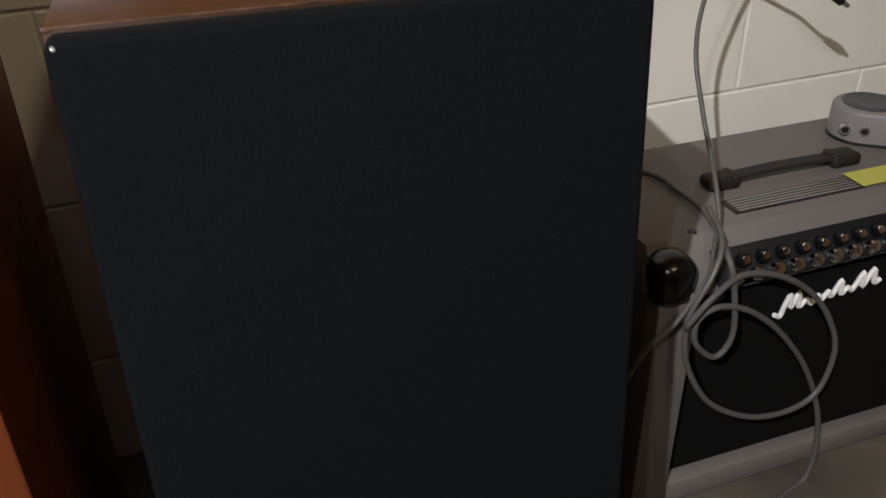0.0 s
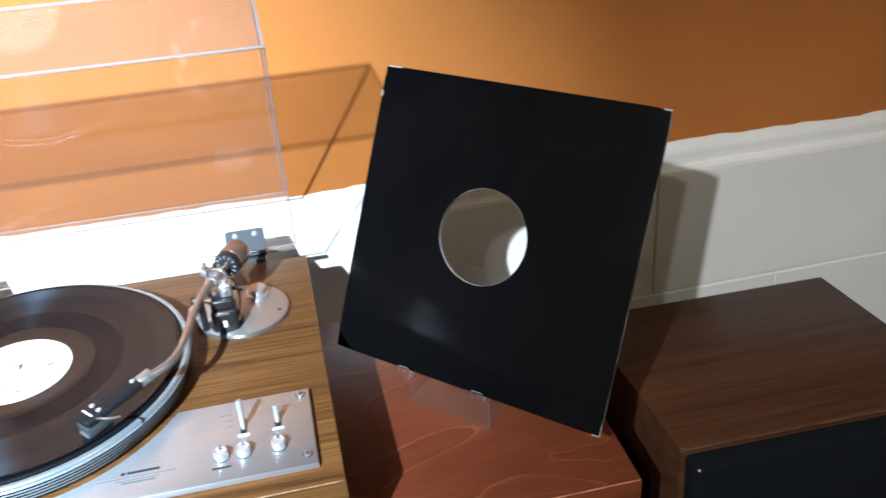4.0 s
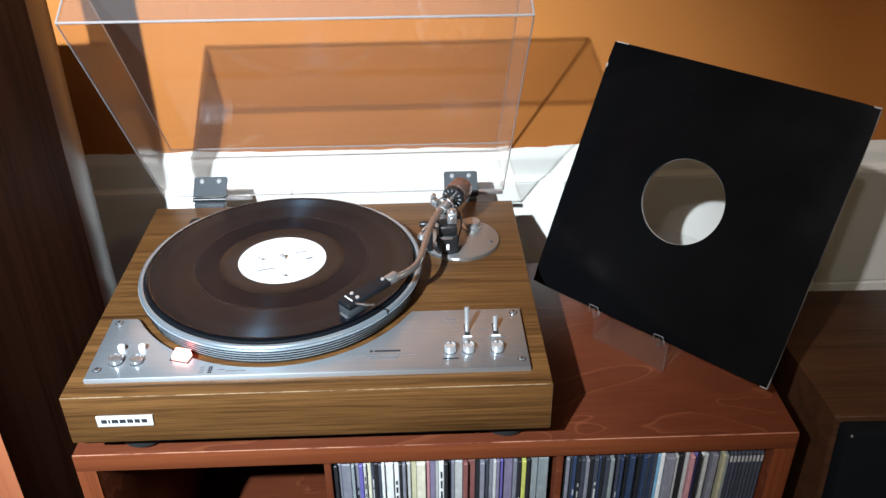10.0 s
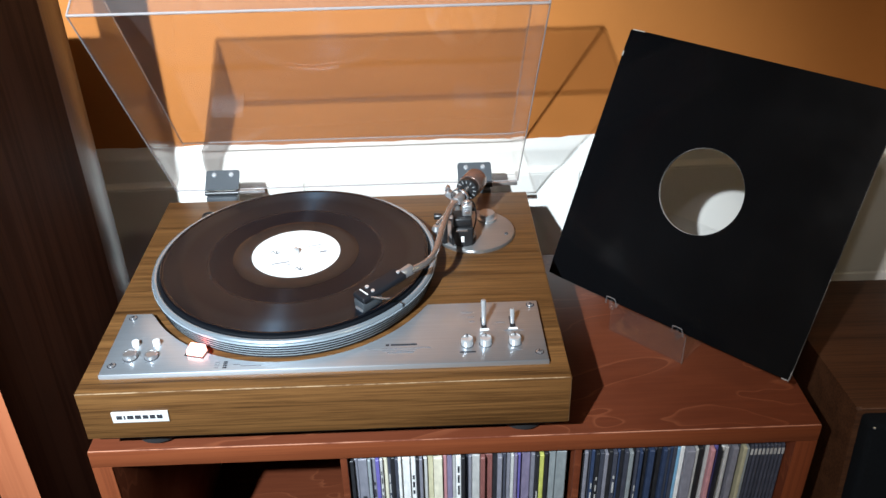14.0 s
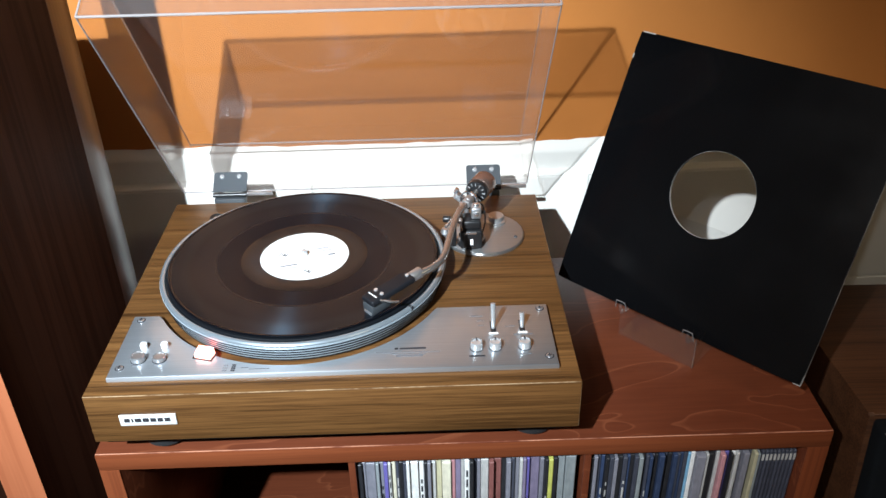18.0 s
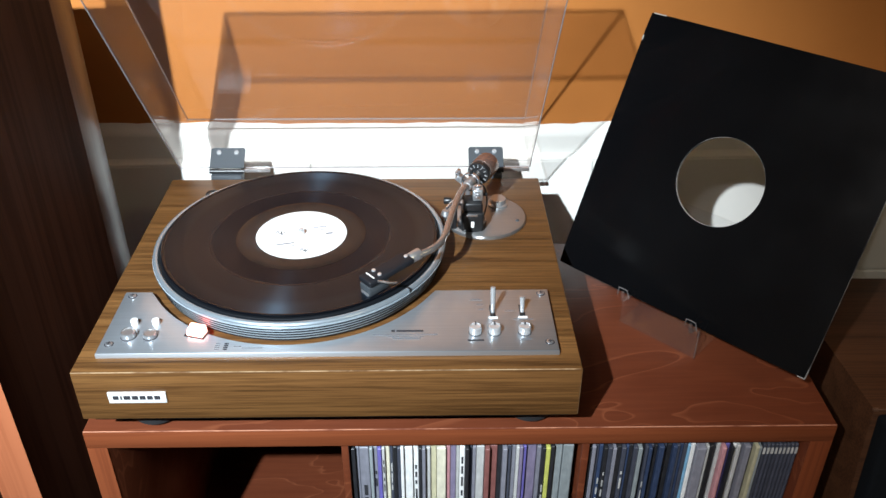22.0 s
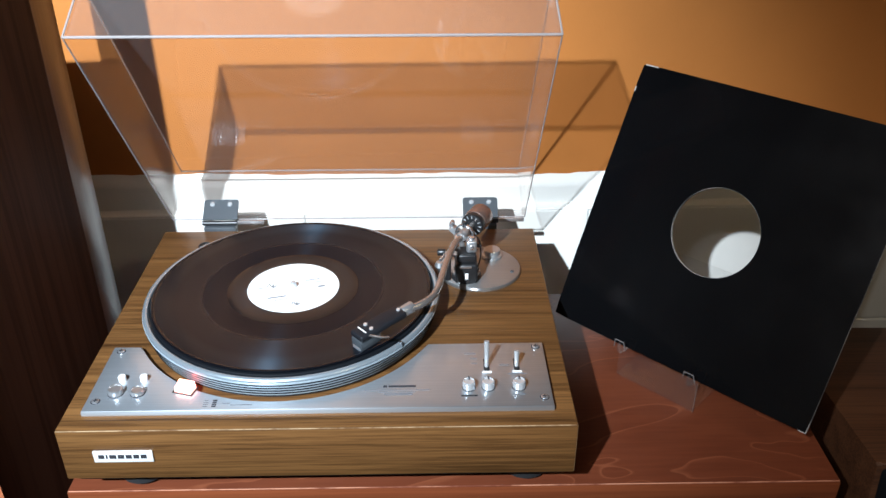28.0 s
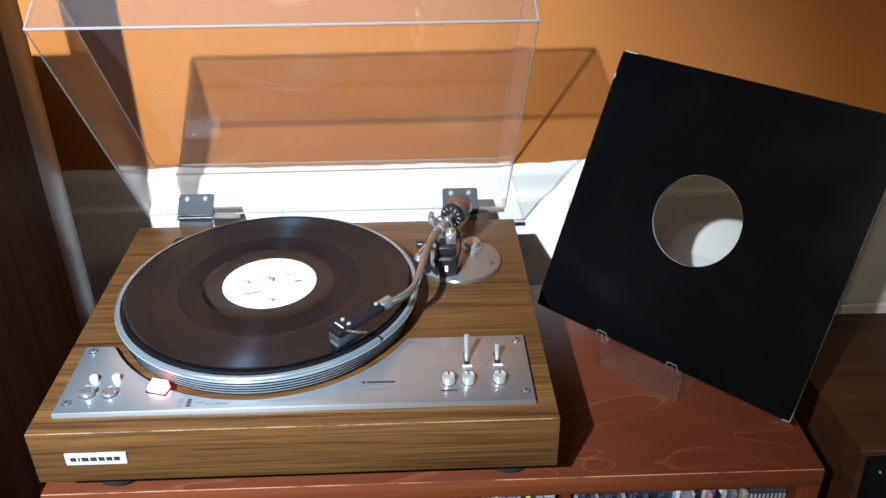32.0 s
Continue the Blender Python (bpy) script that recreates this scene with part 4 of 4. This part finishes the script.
ringcut = turned(lathe([(HOLE - 0.0003, -0.0016), (HOLE + 0.0002, -0.0021), (HOLE + 0.0006, -0.0022), (HOLE + 0.0006, 0.0016), (HOLE - 0.0003, 0.0016)], (0, 0, 0), 96, True), Matrix.Translation((HX, 0, HZ)) @ Matrix.Rotation(radians(90), 4, "X"))
part("hole_edge", ringcut, CARD_EDGE, sleeve)

easel = thing("display_easel", (0.602, 0.170, CAB_TOP), "small clear acrylic easel with two hooked prongs, on the cabinet", "display stand", turn=(0, 0, -44.5))
E2 = 0.0022
part("front_plate", box(-0.050, 0.050, -0.0030, -0.0030 + E2, 0.0002, 0.0400, 0.0004), EASEL_ACRYLIC, easel, "", False)
part("base_plate", box(-0.050, 0.050, -0.0006, 0.110, 0.0002, 0.0002 + E2, 0.0004), EASEL_ACRYLIC, easel, "", False)
part("back_rest", turned(box(-0.046, 0.046, 0, E2, 0, 0.130, 0.0004), pose(0, 0.052, 0.0040, -22, 0, 0)), EASEL_ACRYLIC, easel, "", False)
for x in (-0.044, 0.044):
    hook = [(x, 0.034, 0.0405), (x, 0.004, 0.0400), (x, -0.010, 0.0400), (x, -0.0135, 0.0440), (x, -0.0150, 0.0530)]
    part("prong", tube(hook, 0.0021, 8, 5), ACRYLIC, easel)
    part("prong_edge", tube([(x - 0.0075, -0.0130, 0.0460), (x - 0.0058, -0.0150, 0.0560), (x - 0.0048, -0.0155, 0.0580), (x + 0.0048, -0.0155, 0.0580), (x + 0.0058, -0.0150, 0.0560), (x + 0.0075, -0.0130, 0.0460)], 0.0006, 8, 4), EASEL_EDGE, easel)
part("cut_edge", box(0.0500, 0.0504, -0.0030, -0.0012, 0.0004, 0.0395), EASEL_EDGE, easel)

# ---- loudspeaker ----
SP_TOP = 0.6583
spk = thing("loudspeaker", (0.996, 0.21, 0), "large dark walnut loudspeaker with black cloth grille, on the floor", "loudspeaker")
SX0, SX1, SY0, SY1, SP_LOW = 0.8243, 1.1770, 0.0722, 0.3660, 0.0232
# it leans back five degrees, on its rear edge and two front blocks, and stands a little askew
SPK = Matrix.Translation((1.0, SY0, SP_TOP)) @ Matrix.Rotation(radians(-0.9), 4, "Z") @ Matrix.Rotation(radians(-5.0), 4, "X") @ Matrix.Translation((-1.0, -SY0, -SP_TOP))
part("cabinet_shell", turned(box(SX0, SX1, SY0, SY1, SP_LOW, SP_TOP, 0.0015), SPK), SPEAKER_WOOD, spk, "dark walnut-grained cabinet")
grille = part("grille", turned(box(SX0 + 0.002, SX1 - 0.001, 0.0430, SY0 - 0.0020, SP_LOW + 0.012, SP_TOP - 0.0012, 0.0068, 4), SPK), GRILLE, spk, "black cloth grille with rounded edges")
part("grille_board", turned(box(SX0 + 0.012, SX1 - 0.012, SY0 - 0.006, SY0 + 0.004, SP_LOW + 0.02, SP_TOP - 0.014), SPK), BLACK_PLASTIC, spk)
part("pin", turned(lathe([(0, 0), (0.0018, 0), (0.0015, 0.0010), (0, 0.0014)], (0, 0, 0), 14), SPK @ pose(0.8315, 0.0450, 0.6528, 50, 0, 0)), SATIN, grille, "small dull grille pin")
# the speaker's front edge is worn to paler wood
part("edge_line", turned(rod((SX0 + 0.002, SY0 + 0.0002, SP_TOP - 0.0003), (SX1 - 0.002, SY0 + 0.0002, SP_TOP - 0.0003), 0.0006, None, 8), SPK), WORN_WALNUT, spk, "pale front edge")
part("worn_corner", turned(box(SX0 - 0.0004, SX0 + 0.0060, SY0 - 0.0004, SY0 + 0.0040, SP_TOP - 0.0030, SP_TOP + 0.0003, 0.0012), SPK), WORN_WALNUT, spk, "chipped pale corner")
for x in (SX0 + 0.05, SX1 - 0.05):
    part("front_block", box(x - 0.02, x + 0.02, 0.030, 0.055, 0.0, 0.0262, 0.002), RUBBER, spk)

# ---- guitar amplifier ----
amp = thing("guitar_amplifier", (1.54, 0.28, 0), "grey vinyl combo guitar amplifier with black cloth front, on the floor", "amplifier")
AX0, AX1, AY0, AY1, AT = 1.303, 1.775, 0.165, 0.402, 0.352


def amp_shell():
    """Side profile with a sloping control bay cut from the top front edge."""
    prof = [(AY0 + 0.0205, 0.008), (AY1, 0.008), (AY1, AT - 0.004), (AY1 - 0.004, AT), (AY0 + 0.038, AT), (AY0 + 0.003, AT - 0.045), (AY0 + 0.003, AT - 0.053), (AY0 + 0.0205, AT - 0.056)]
    bm = bmesh.new()
    a = [bm.verts.new((AX0, y, z)) for y, z in prof]
    b = [bm.verts.new((AX1, y, z)) for y, z in prof]
    bm.faces.new(a)
    bm.faces.new(list(reversed(b)))
    for i in range(len(prof)):
        bm.faces.new((a[i], b[i], b[(i + 1) % len(prof)], a[(i + 1) % len(prof)]))
    bmesh.ops.recalc_face_normals(bm, faces=bm.faces)
    bmesh.ops.bevel(bm, geom=list(bm.edges), offset=0.003, segments=2, profile=0.5, affect="EDGES")
    return bm


part("shell", amp_shell(), AMP_VINYL, amp)
for x0, x1 in ((AX0, AX0 + 0.047), (AX1 - 0.030, AX1)):
    part("side_rail", box(x0, x1, AY0, AY0 + 0.0245, 0.008, AT - 0.0535, 0.003), AMP_VINYL, amp)
front = part("speaker_cloth", box(AX0 + 0.0475, AX1 - 0.0305, AY0 + 0.0170, AY0 + 0.0200, 0.0405, AT - 0.0565, 0.0008), AMP_CLOTH, amp, "black speaker cloth")
part("bottom_rail", box(AX0 + 0.0475, AX1 - 0.0305, AY0 - 0.002, AY0 + 0.0205, 0.010, 0.040, 0.002), AMP_VINYL, amp)
for x in (AX0 + 0.03, AX1 - 0.03):
    for y in (AY0 + 0.03, AY1 - 0.03):
        part("foot", lathe([(0, 0), (0.014, 0), (0.012, 0.009), (0, 0.009)], (x, y, 0), 20), RUBBER, amp)
panel_m = Matrix.Translation((0, AY0 + 0.0165, AT - 0.0278)) @ Matrix.Rotation(radians(52), 4, "X")
strip = part("control_strip", turned(box(1.372, AX1 - 0.02, -0.0250, 0.0150, -0.0005, 0.0025, 0.0006), panel_m), SHELL_BLACK, amp, "dark metal control strip with chrome knobs")
for row, y in ((0, -0.0170), (1, -0.0015)):
    for i in range(11):
        x = 1.392 + i * 0.0245 + row * 0.012
        k = part("knob", turned(lathe([(0, 0), (0.0078, 0), (0.0074, 0.006), (0.0060, 0.0085), (0, 0.0092)], (x, y, 0.0026), 18), panel_m), BUMPER if row else KNOB_CHROME, strip)
        part("knob_cap", turned(lathe([(0, 0), (0.0046, 0), (0.0040, 0.0014), (0, 0.0020)], (x, y, 0.0114), 14), panel_m), KNOB_CHROME, k)
# corner protector
part("corner_cap", box(AX0 - 0.005, AX0 + 0.044, AY0 - 0.006, AY0 + 0.044, AT - 0.060, AT - 0.003, 0.020, 5), BUMPER, amp, "black plastic corner protector")
part("corner_screw", turned(lathe([(0, 0), (0.0035, 0), (0.003, 0.0015), (0, 0.002)], (0, 0, 0), 14), pose(AX0 + 0.034, AY0 - 0.002, AT - 0.044, 90, 0, 0)), SCREW, amp)
part("vinyl_stud", lathe([(0, 0), (0.005, 0), (0.004, 0.0015), (0, 0.002)], (1.361, 0.208, AT), 16), BLACK_PLASTIC, amp)
part("vent_grille", box(1.424, 1.596, 0.222, 0.251, AT - 0.001, AT + 0.0012, 0.0004), BLACK_PLASTIC, amp, "slotted metal vent plate")
for i in range(5):
    part("vent_slat", box(1.430, 1.590, 0.2245 + i * 0.0052, 0.2270 + i * 0.0052, AT + 0.0010, AT + 0.0022, 0.0004), SATIN, amp)
solid("sticky_note", box(1.590, 1.658, 0.221, 0.254, AT + 0.0030, AT + 0.0036), YELLOW, "small yellow paper note on the amplifier", "note")
strap = bmesh.new()
rows_of = []
for k in range(13):
    x, lift = 1.450 + k * 0.0130, 0.0095 + 0.0022 * math.sin(math.pi * k / 12)
    rows_of.append([strap.verts.new((x, 0.283 + y, AT + lift + z)) for y, z in ((-0.0085, -0.0016), (0.0085, -0.0016), (0.0095, 0.0), (0.0075, 0.0026), (-0.0075, 0.0026), (-0.0095, 0.0))])
for a, b in zip(rows_of, rows_of[1:]):
    for k in range(6):
        strap.faces.new((a[k], a[(k + 1) % 6], b[(k + 1) % 6], b[k]))
strap.faces.new(list(reversed(rows_of[0])))
strap.faces.new(rows_of[-1])
bmesh.ops.recalc_face_normals(strap, faces=strap.faces)
part("handle_strap", strap, HANDLE_RUBBER, amp, "black ribbed strap handle")
for x, s in ((1.446, 1), (1.612, -1)):
    part("handle_end", box(x - 0.020, x + 0.020, 0.2690, 0.2970, AT - 0.0005, AT + 0.0150, 0.0065, 4), HANDLE_RUBBER, amp)
    part("handle_collar", box(x + s * 0.014 - 0.005, x + s * 0.014 + 0.005, 0.2700, 0.2960, AT - 0.0004, AT + 0.0164, 0.0040, 3), HANDLE_RUBBER, amp)
# script logo as one plain looping stroke
script = [(0, 0), (0.008, -0.004), (0.012, 0.012), (0.017, 0.024), (0.020, 0.006), (0.028, 0.025), (0.031, 0.004), (0.040, 0.012), (0.047, 0.004), (0.055, 0.014), (0.060, 0.006), (0.068, 0.016), (0.073, 0.008), (0.083, 0.028), (0.086, 0.008), (0.094, 0.015), (0.101, 0.010), (0.112, 0.032), (0.114, 0.011), (0.126, 0.034), (0.130, 0.013), (0.138, 0.016)]
part("script_badge", tube([(1.463 + x * 1.02, AY0 + 0.0135, 0.242 + z * 0.9) for x, z in script], 0.0029, 8, 5), SCRIPT_WHITE, amp, "white flowing script emblem")

# small grey effects unit on the amplifier
fx = thing("effects_unit", (1.690, 0.340, AT), "small grey effects unit with a round dark dial, on the amplifier", "effects unit")
FX = Matrix.Translation((1.694, 0.340, 0)) @ Matrix.Rotation(radians(-38), 4, "Z") @ Matrix.Translation((-1.684, -0.343, 0))
round_end = [(1.684 - 0.040 * math.cos(radians(a)), 0.343 + 0.040 * math.sin(radians(a))) for a in range(80, -81, -16)]
part("body", turned(prism([(1.765, 0.386), *round_end, (1.765, 0.304)], AT + 0.0005, AT + 0.042, 0.006), FX), FX_GREY, fx)
part("base_seam", turned(prism([(1.766, 0.387), *((x - 0.0008, y) for x, y in round_end), (1.766, 0.303)], AT + 0.0002, AT + 0.0040), FX), BLACK_PLASTIC, fx)
part("dial_pad", turned(lathe([(0, 0), (0.032, 0), (0.032, 0.002), (0.028, 0.0030), (0.026, 0.0022), (0, 0.0022)], (1.686, 0.344, AT + 0.0415), 40), FX), DARK_METAL, fx, "round dark mesh pad")
for x in (1.660, 1.682):
    part("jack_ring", turned(rod((x, 0.3120, AT + 0.020), (x, 0.3015, AT + 0.020), 0.0066, 0.0062, 20, 0.001), FX), CHROME, fx)
    part("jack_hole", turned(rod((x, 0.3020, AT + 0.020), (x, 0.3008, AT + 0.020), 0.0040, 0.0040, 16), FX), BLACK_PLASTIC, fx)
part("knob", turned(rod((1.728, 0.306, AT + 0.028), (1.728, 0.288, AT + 0.030), 0.0155, 0.0140, 28, 0.002), FX), BLACK_PLASTIC, fx, "large black side knob")

# ---- tall dark bookcase, standing slightly askew ----
tall = thing("bookcase", (-0.30, 0.17, 0), "tall dark brown bookcase with red front stiles, beside the cabinet", "bookcase")
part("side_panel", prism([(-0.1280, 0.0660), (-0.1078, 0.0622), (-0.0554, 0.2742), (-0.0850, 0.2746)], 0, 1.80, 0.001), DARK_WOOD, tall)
part("front_stile", prism([(-0.1420, 0.0480), (-0.0960, 0.0440), (-0.1080, 0.0615), (-0.1400, 0.0655)], 0, 1.80, 0.001), RED_WOOD, tall, "red-brown front stile")
# back post in plain brown, lighter than the side panel
part("back_post", box(-0.1120, -0.0554, 0.2752, 0.3290, 0, 1.80, 0.001), BATTEN, tall, "brown back post")
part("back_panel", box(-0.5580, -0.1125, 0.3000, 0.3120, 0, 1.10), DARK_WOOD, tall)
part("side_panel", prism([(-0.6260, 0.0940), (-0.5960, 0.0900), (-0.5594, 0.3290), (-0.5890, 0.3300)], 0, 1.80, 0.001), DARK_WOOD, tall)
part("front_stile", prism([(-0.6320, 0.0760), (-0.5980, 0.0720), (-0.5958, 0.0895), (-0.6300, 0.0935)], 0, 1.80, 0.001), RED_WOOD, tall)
part("top_board", prism([(-0.6400, 0.0700), (-0.0900, 0.0050), (-0.0450, 0.3340), (-0.5900, 0.3360)], 1.8005, 1.825, 0.002), DARK_WOOD, tall)


# ---- records in the cubbies ----
PALETTE = {"k": (0.015, 0.015, 0.018), "d": (0.05, 0.055, 0.078), "n": (0.03, 0.05, 0.11), "g": (0.21, 0.21, 0.25), "l": (0.45, 0.45, 0.44), "w": (0.78, 0.78, 0.76),
           "v": (0.13, 0.11, 0.36), "o": (0.45, 0.42, 0.28), "p": (0.50, 0.24, 0.26), "m": (0.20, 0.17, 0.26), "y": (0.58, 0.60, 0.14), "c": (0.68, 0.64, 0.50), "b": (0.20, 0.42, 0.62), "r": (0.24, 0.09, 0.08), "t": (0.24, 0.27, 0.28)}


def spine_paper(code, colour):
    m = material("sleeve_" + code, colour, 0.45)
    rnd = node(m, "ShaderNodeObjectInfo")
    hsv = node(m, "ShaderNodeHueSaturation")
    hsv.inputs["Color"].default_value = (*colour, 1)
    span = node(m, "ShaderNodeMapRange")
    span.inputs["To Min"].default_value, span.inputs["To Max"].default_value = 0.72, 1.25
    join(m, rnd.outputs["Random"], span.inputs["Value"])
    join(m, span.outputs[0], hsv.inputs["Value"])
    worn = mix(m, 0.42, hsv.outputs[0], ramp(m, noise_of(m, coords(m, (1, 1, 0.45)), 150, 5), [(0.35, tuple(c * 0.6 for c in colour)), (0.7, tuple(min(1, c * 1.3 + 0.03) for c in colour))]))
    join(m, worn, base(m)["Base Color"])
    return m


PAPERS = {code: spine_paper(code, colour) for code, colour in PALETTE.items()}
rng = random.Random(7)
SHAPES = {}


def sleeve_mesh(thick):
    key = round(thick * 10000)
    if key not in SHAPES:
        bm = box(-thick / 2, thick / 2, 0, 0.313, 0, 0.3145, min(0.0007, thick * 0.22), 1)
        me = bpy.data.meshes.new("sleeve")
        bm.to_mesh(me)
        bm.free()
        SHAPES[key] = me
    return SHAPES[key]


WORDS = {"k": "black", "d": "charcoal", "n": "navy blue", "g": "grey", "l": "pale grey", "w": "white", "v": "violet blue", "o": "khaki", "p": "salmon pink", "m": "mauve", "y": "bright yellow", "c": "cream", "b": "light blue", "r": "dark red", "t": "slate grey"}


def shelve(x0, x1, codes, front):
    """A row of sleeves standing from x0 to x1, one letter of codes each."""
    widths = [rng.uniform(0.7, 1.3) * (2.1 if c.isupper() else 1.0) for c in codes]
    unit = (x1 - x0) / sum(widths)
    at = x0
    for code, width in zip(codes.lower(), widths):
        step, at = width * unit, at + width * unit
        thick = step * rng.uniform(0.90, 0.985)
        me = sleeve_mesh(round(thick, 4)).copy()
        me.materials.append(PAPERS[code])
        ob = new("record_sleeve", me)
        y = front + rng.uniform(-0.003, 0.006)
        tall = rng.uniform(0.030, 0.040)
        ob.matrix_world = Matrix.Translation((at - step / 2, y, 0.3205)) @ Matrix.Diagonal((1, 1, 1 + tall, 1))
        tagged(ob, WORDS[code] + " record sleeve shelved upright in the record cabinet", "record sleeve", "shelved records")
        ORG[ob.name] = Vector((0, 0, 0))
        if code in "wlcgvdnk" and rng.random() < 0.2:
            ink = INK if code in "wlcg" else PAPERS["l"]
            z = 0.3145 - rng.uniform(0.012, 0.10)
            for k in range(rng.randint(2, 5)):
                h = rng.uniform(0.004, 0.016)
                part("spine_print", box(-thick * 0.2, thick * 0.2, -0.0003, 0.0004, z - h, z), ink, ob)
                z -= h + rng.uniform(0.003, 0.008)


shelve(0.2515, 0.4900, "kgGtgvlcdkdwWwkgloCpmlwkdgLrRkgdglmvMgkykTT", 0.036)
shelve(0.5050, 0.6900, "kgdnkdgkdnkdtkdndkNdkndndbwGlkdlpvkwlgGdot", 0.035)
# a run of dark plastic-sleeved records leaning at the end of the row
for i in range(9):
    me = sleeve_mesh(0.0032).copy()
    me.materials.append(PAPERS["d"])
    ob = new("record_sleeve", me)
    ob.matrix_world = Matrix.Translation((0.6940 + i * 0.0043, 0.036, 0.3205)) @ Matrix.Diagonal((1, 1, 1.036, 1))
    tagged(ob, "charcoal plastic-covered record sleeve with a small white tab", "record sleeve", "shelved records")
    ORG[ob.name] = Vector((0, 0, 0))
    part("tab", box(-0.0012, 0.0012, -0.0004, 0.0003, 0.3015, 0.3100), PAPERS["l"], ob)
    part("tab", box(-0.0012, 0.0012, -0.0004, 0.0003, 0.1900, 0.2010), PAPERS["l"], ob)

# ---- cables by the amplifier ----
BRAID = material("grey_braided_cable", (0.088, 0.085, 0.083), 0.42)
vb = coords(BRAID)
bump(BRAID, noise_of(BRAID, vb, 600, 2), 0.5, 0.0006)
BLACK_CABLE = material("black_cable", (0.015, 0.015, 0.015), 0.45)
BROWN_CABLE = material("dull_brown_cable", (0.10, 0.08, 0.06), 0.5)
solid("guitar_cable", tube([(1.452, 0.350, 0.900), (1.456, 0.340, 0.827), (1.482, 0.335, 0.725), (1.471, 0.335, 0.658), (1.443, 0.334, 0.597), (1.424, 0.330, 0.540), (1.409, 0.308, 0.498), (1.405, 0.280, 0.452), (1.400, 0.250, 0.417), (1.391, 0.220, 0.392), (1.385, 0.200, 0.366), (1.370, 0.182, 0.349), (1.349, 0.158, 0.331), (1.328, 0.152, 0.307), (1.310, 0.149, 0.288), (1.280, 0.152, 0.255), (1.255, 0.180, 0.140), (1.245, 0.230, 0.004)], 0.0026, 10, 8), BRAID, "thin grey cable hanging in front of the wall over the amplifier", "cable")
solid("braided_cable", tube([(1.340, 0.400, 0.350), (1.386, 0.330, 0.357), (1.391, 0.280, 0.358), (1.389, 0.225, 0.358), (1.372, 0.160, 0.345), (1.378, 0.149, 0.306), (1.383, 0.147, 0.257), (1.366, 0.147, 0.235), (1.340, 0.148, 0.259), (1.339, 0.149, 0.287), (1.362, 0.147, 0.299), (1.402, 0.146, 0.283), (1.449, 0.145, 0.241), (1.495, 0.145, 0.179), (1.528, 0.144, 0.106), (1.537, 0.141, 0.044), (1.528, 0.138, 0.008), (1.499, 0.131, 0.0045), (1.470, 0.120, 0.0045)], 0.0032, 10, 8), BRAID, "grey braided guitar cable looped over the amplifier front", "cable")
solid("braided_cable", tube([(1.389, 0.225, 0.366), (1.372, 0.175, 0.360), (1.352, 0.154, 0.338), (1.330, 0.150, 0.300), (1.327, 0.150, 0.277), (1.333, 0.147, 0.234), (1.363, 0.141, 0.181), (1.416, 0.137, 0.146), (1.471, 0.137, 0.136), (1.510, 0.138, 0.153), (1.522, 0.141, 0.205), (1.502, 0.145, 0.255), (1.468, 0.149, 0.294), (1.425, 0.150, 0.320), (1.383, 0.150, 0.329), (1.348, 0.142, 0.319), (1.325, 0.143, 0.292), (1.3275, 0.1495, 0.278)], 0.0032, 10, 8), BRAID, "wide loop of grey braided guitar cable on the amplifier front", "cable")
solid("cable_plug", rod((1.474, 0.121, 0.0055), (1.440, 0.108, 0.0055), 0.0054, 0.0048, 16, 0.001), BROWN_CABLE, "dull metal cable plug lying on the floor", "plug")
solid("audio_cable", tube([(1.560, 0.462, 0.840), (1.490, 0.447, 0.795), (1.440, 0.444, 0.768), (1.449, 0.442, 0.735), (1.450, 0.441, 0.692), (1.484, 0.440, 0.652), (1.518, 0.438, 0.612), (1.545, 0.436, 0.562), (1.562, 0.428, 0.540), (1.580, 0.408, 0.536), (1.588, 0.385, 0.540), (1.597, 0.362, 0.537), (1.608, 0.353, 0.532)], 0.0024, 10, 8), BLACK_CABLE, "thin black audio cable hanging on the block wall", "cable")
plug = thing("audio_plug", (1.630, 0.350, 0.520), "black audio plug at the end of the hanging cable", "plug")
part("boot", rod((1.604, 0.3550, 0.5345), (1.627, 0.3500, 0.5210), 0.0042, 0.0054, 16, 0.001), BLACK_PLASTIC, plug)
part("tip", rod((1.627, 0.3500, 0.5210), (1.636, 0.3480, 0.5155), 0.0030, 0.0026, 14, 0.0005), SATIN, plug)
solid("floor_cable", tube([(1.46, 0.02, 0.0045), (1.500, 0.068, 0.0045), (1.537, 0.080, 0.0045), (1.603, 0.078, 0.0045), (1.70, 0.06, 0.0045), (1.80, 0.02, 0.0045)], 0.0035, 8, 8), PAPERS["l"], "pale grey cable lying across the concrete floor", "cable")


# ---- blocks of the wall ----
block_m = {}
BACK = 0.0035
for row, (z0, z1) in enumerate(zip(COURSE, COURSE[1:])):
    shift = 1.400 if row % 2 else 1.603
    for k in range(-6, 4):
        x0, x1 = shift + (k - 1) * 0.406, shift + k * 0.406
        if x1 < -0.9 or x0 > 2.3:
            continue
        key = round(z1 - z0, 4)
        if key not in block_m:
            b = box(0.0014, 0.4046, 0.0, BACK, 0.0014, z1 - z0 - 0.0014, 0.0024, 3)
            me = bpy.data.meshes.new("block")
            b.to_mesh(me)
            b.free()
            me.materials.append(WHITE_BLOCK)
            me.polygons.foreach_set("use_smooth", [False] * len(me.polygons))
            block_m[key] = me
        ob = new("block", block_m[key])
        ob.matrix_world = WALL_M @ Matrix.Translation((x0, 0, z0))
        ob.parent = core
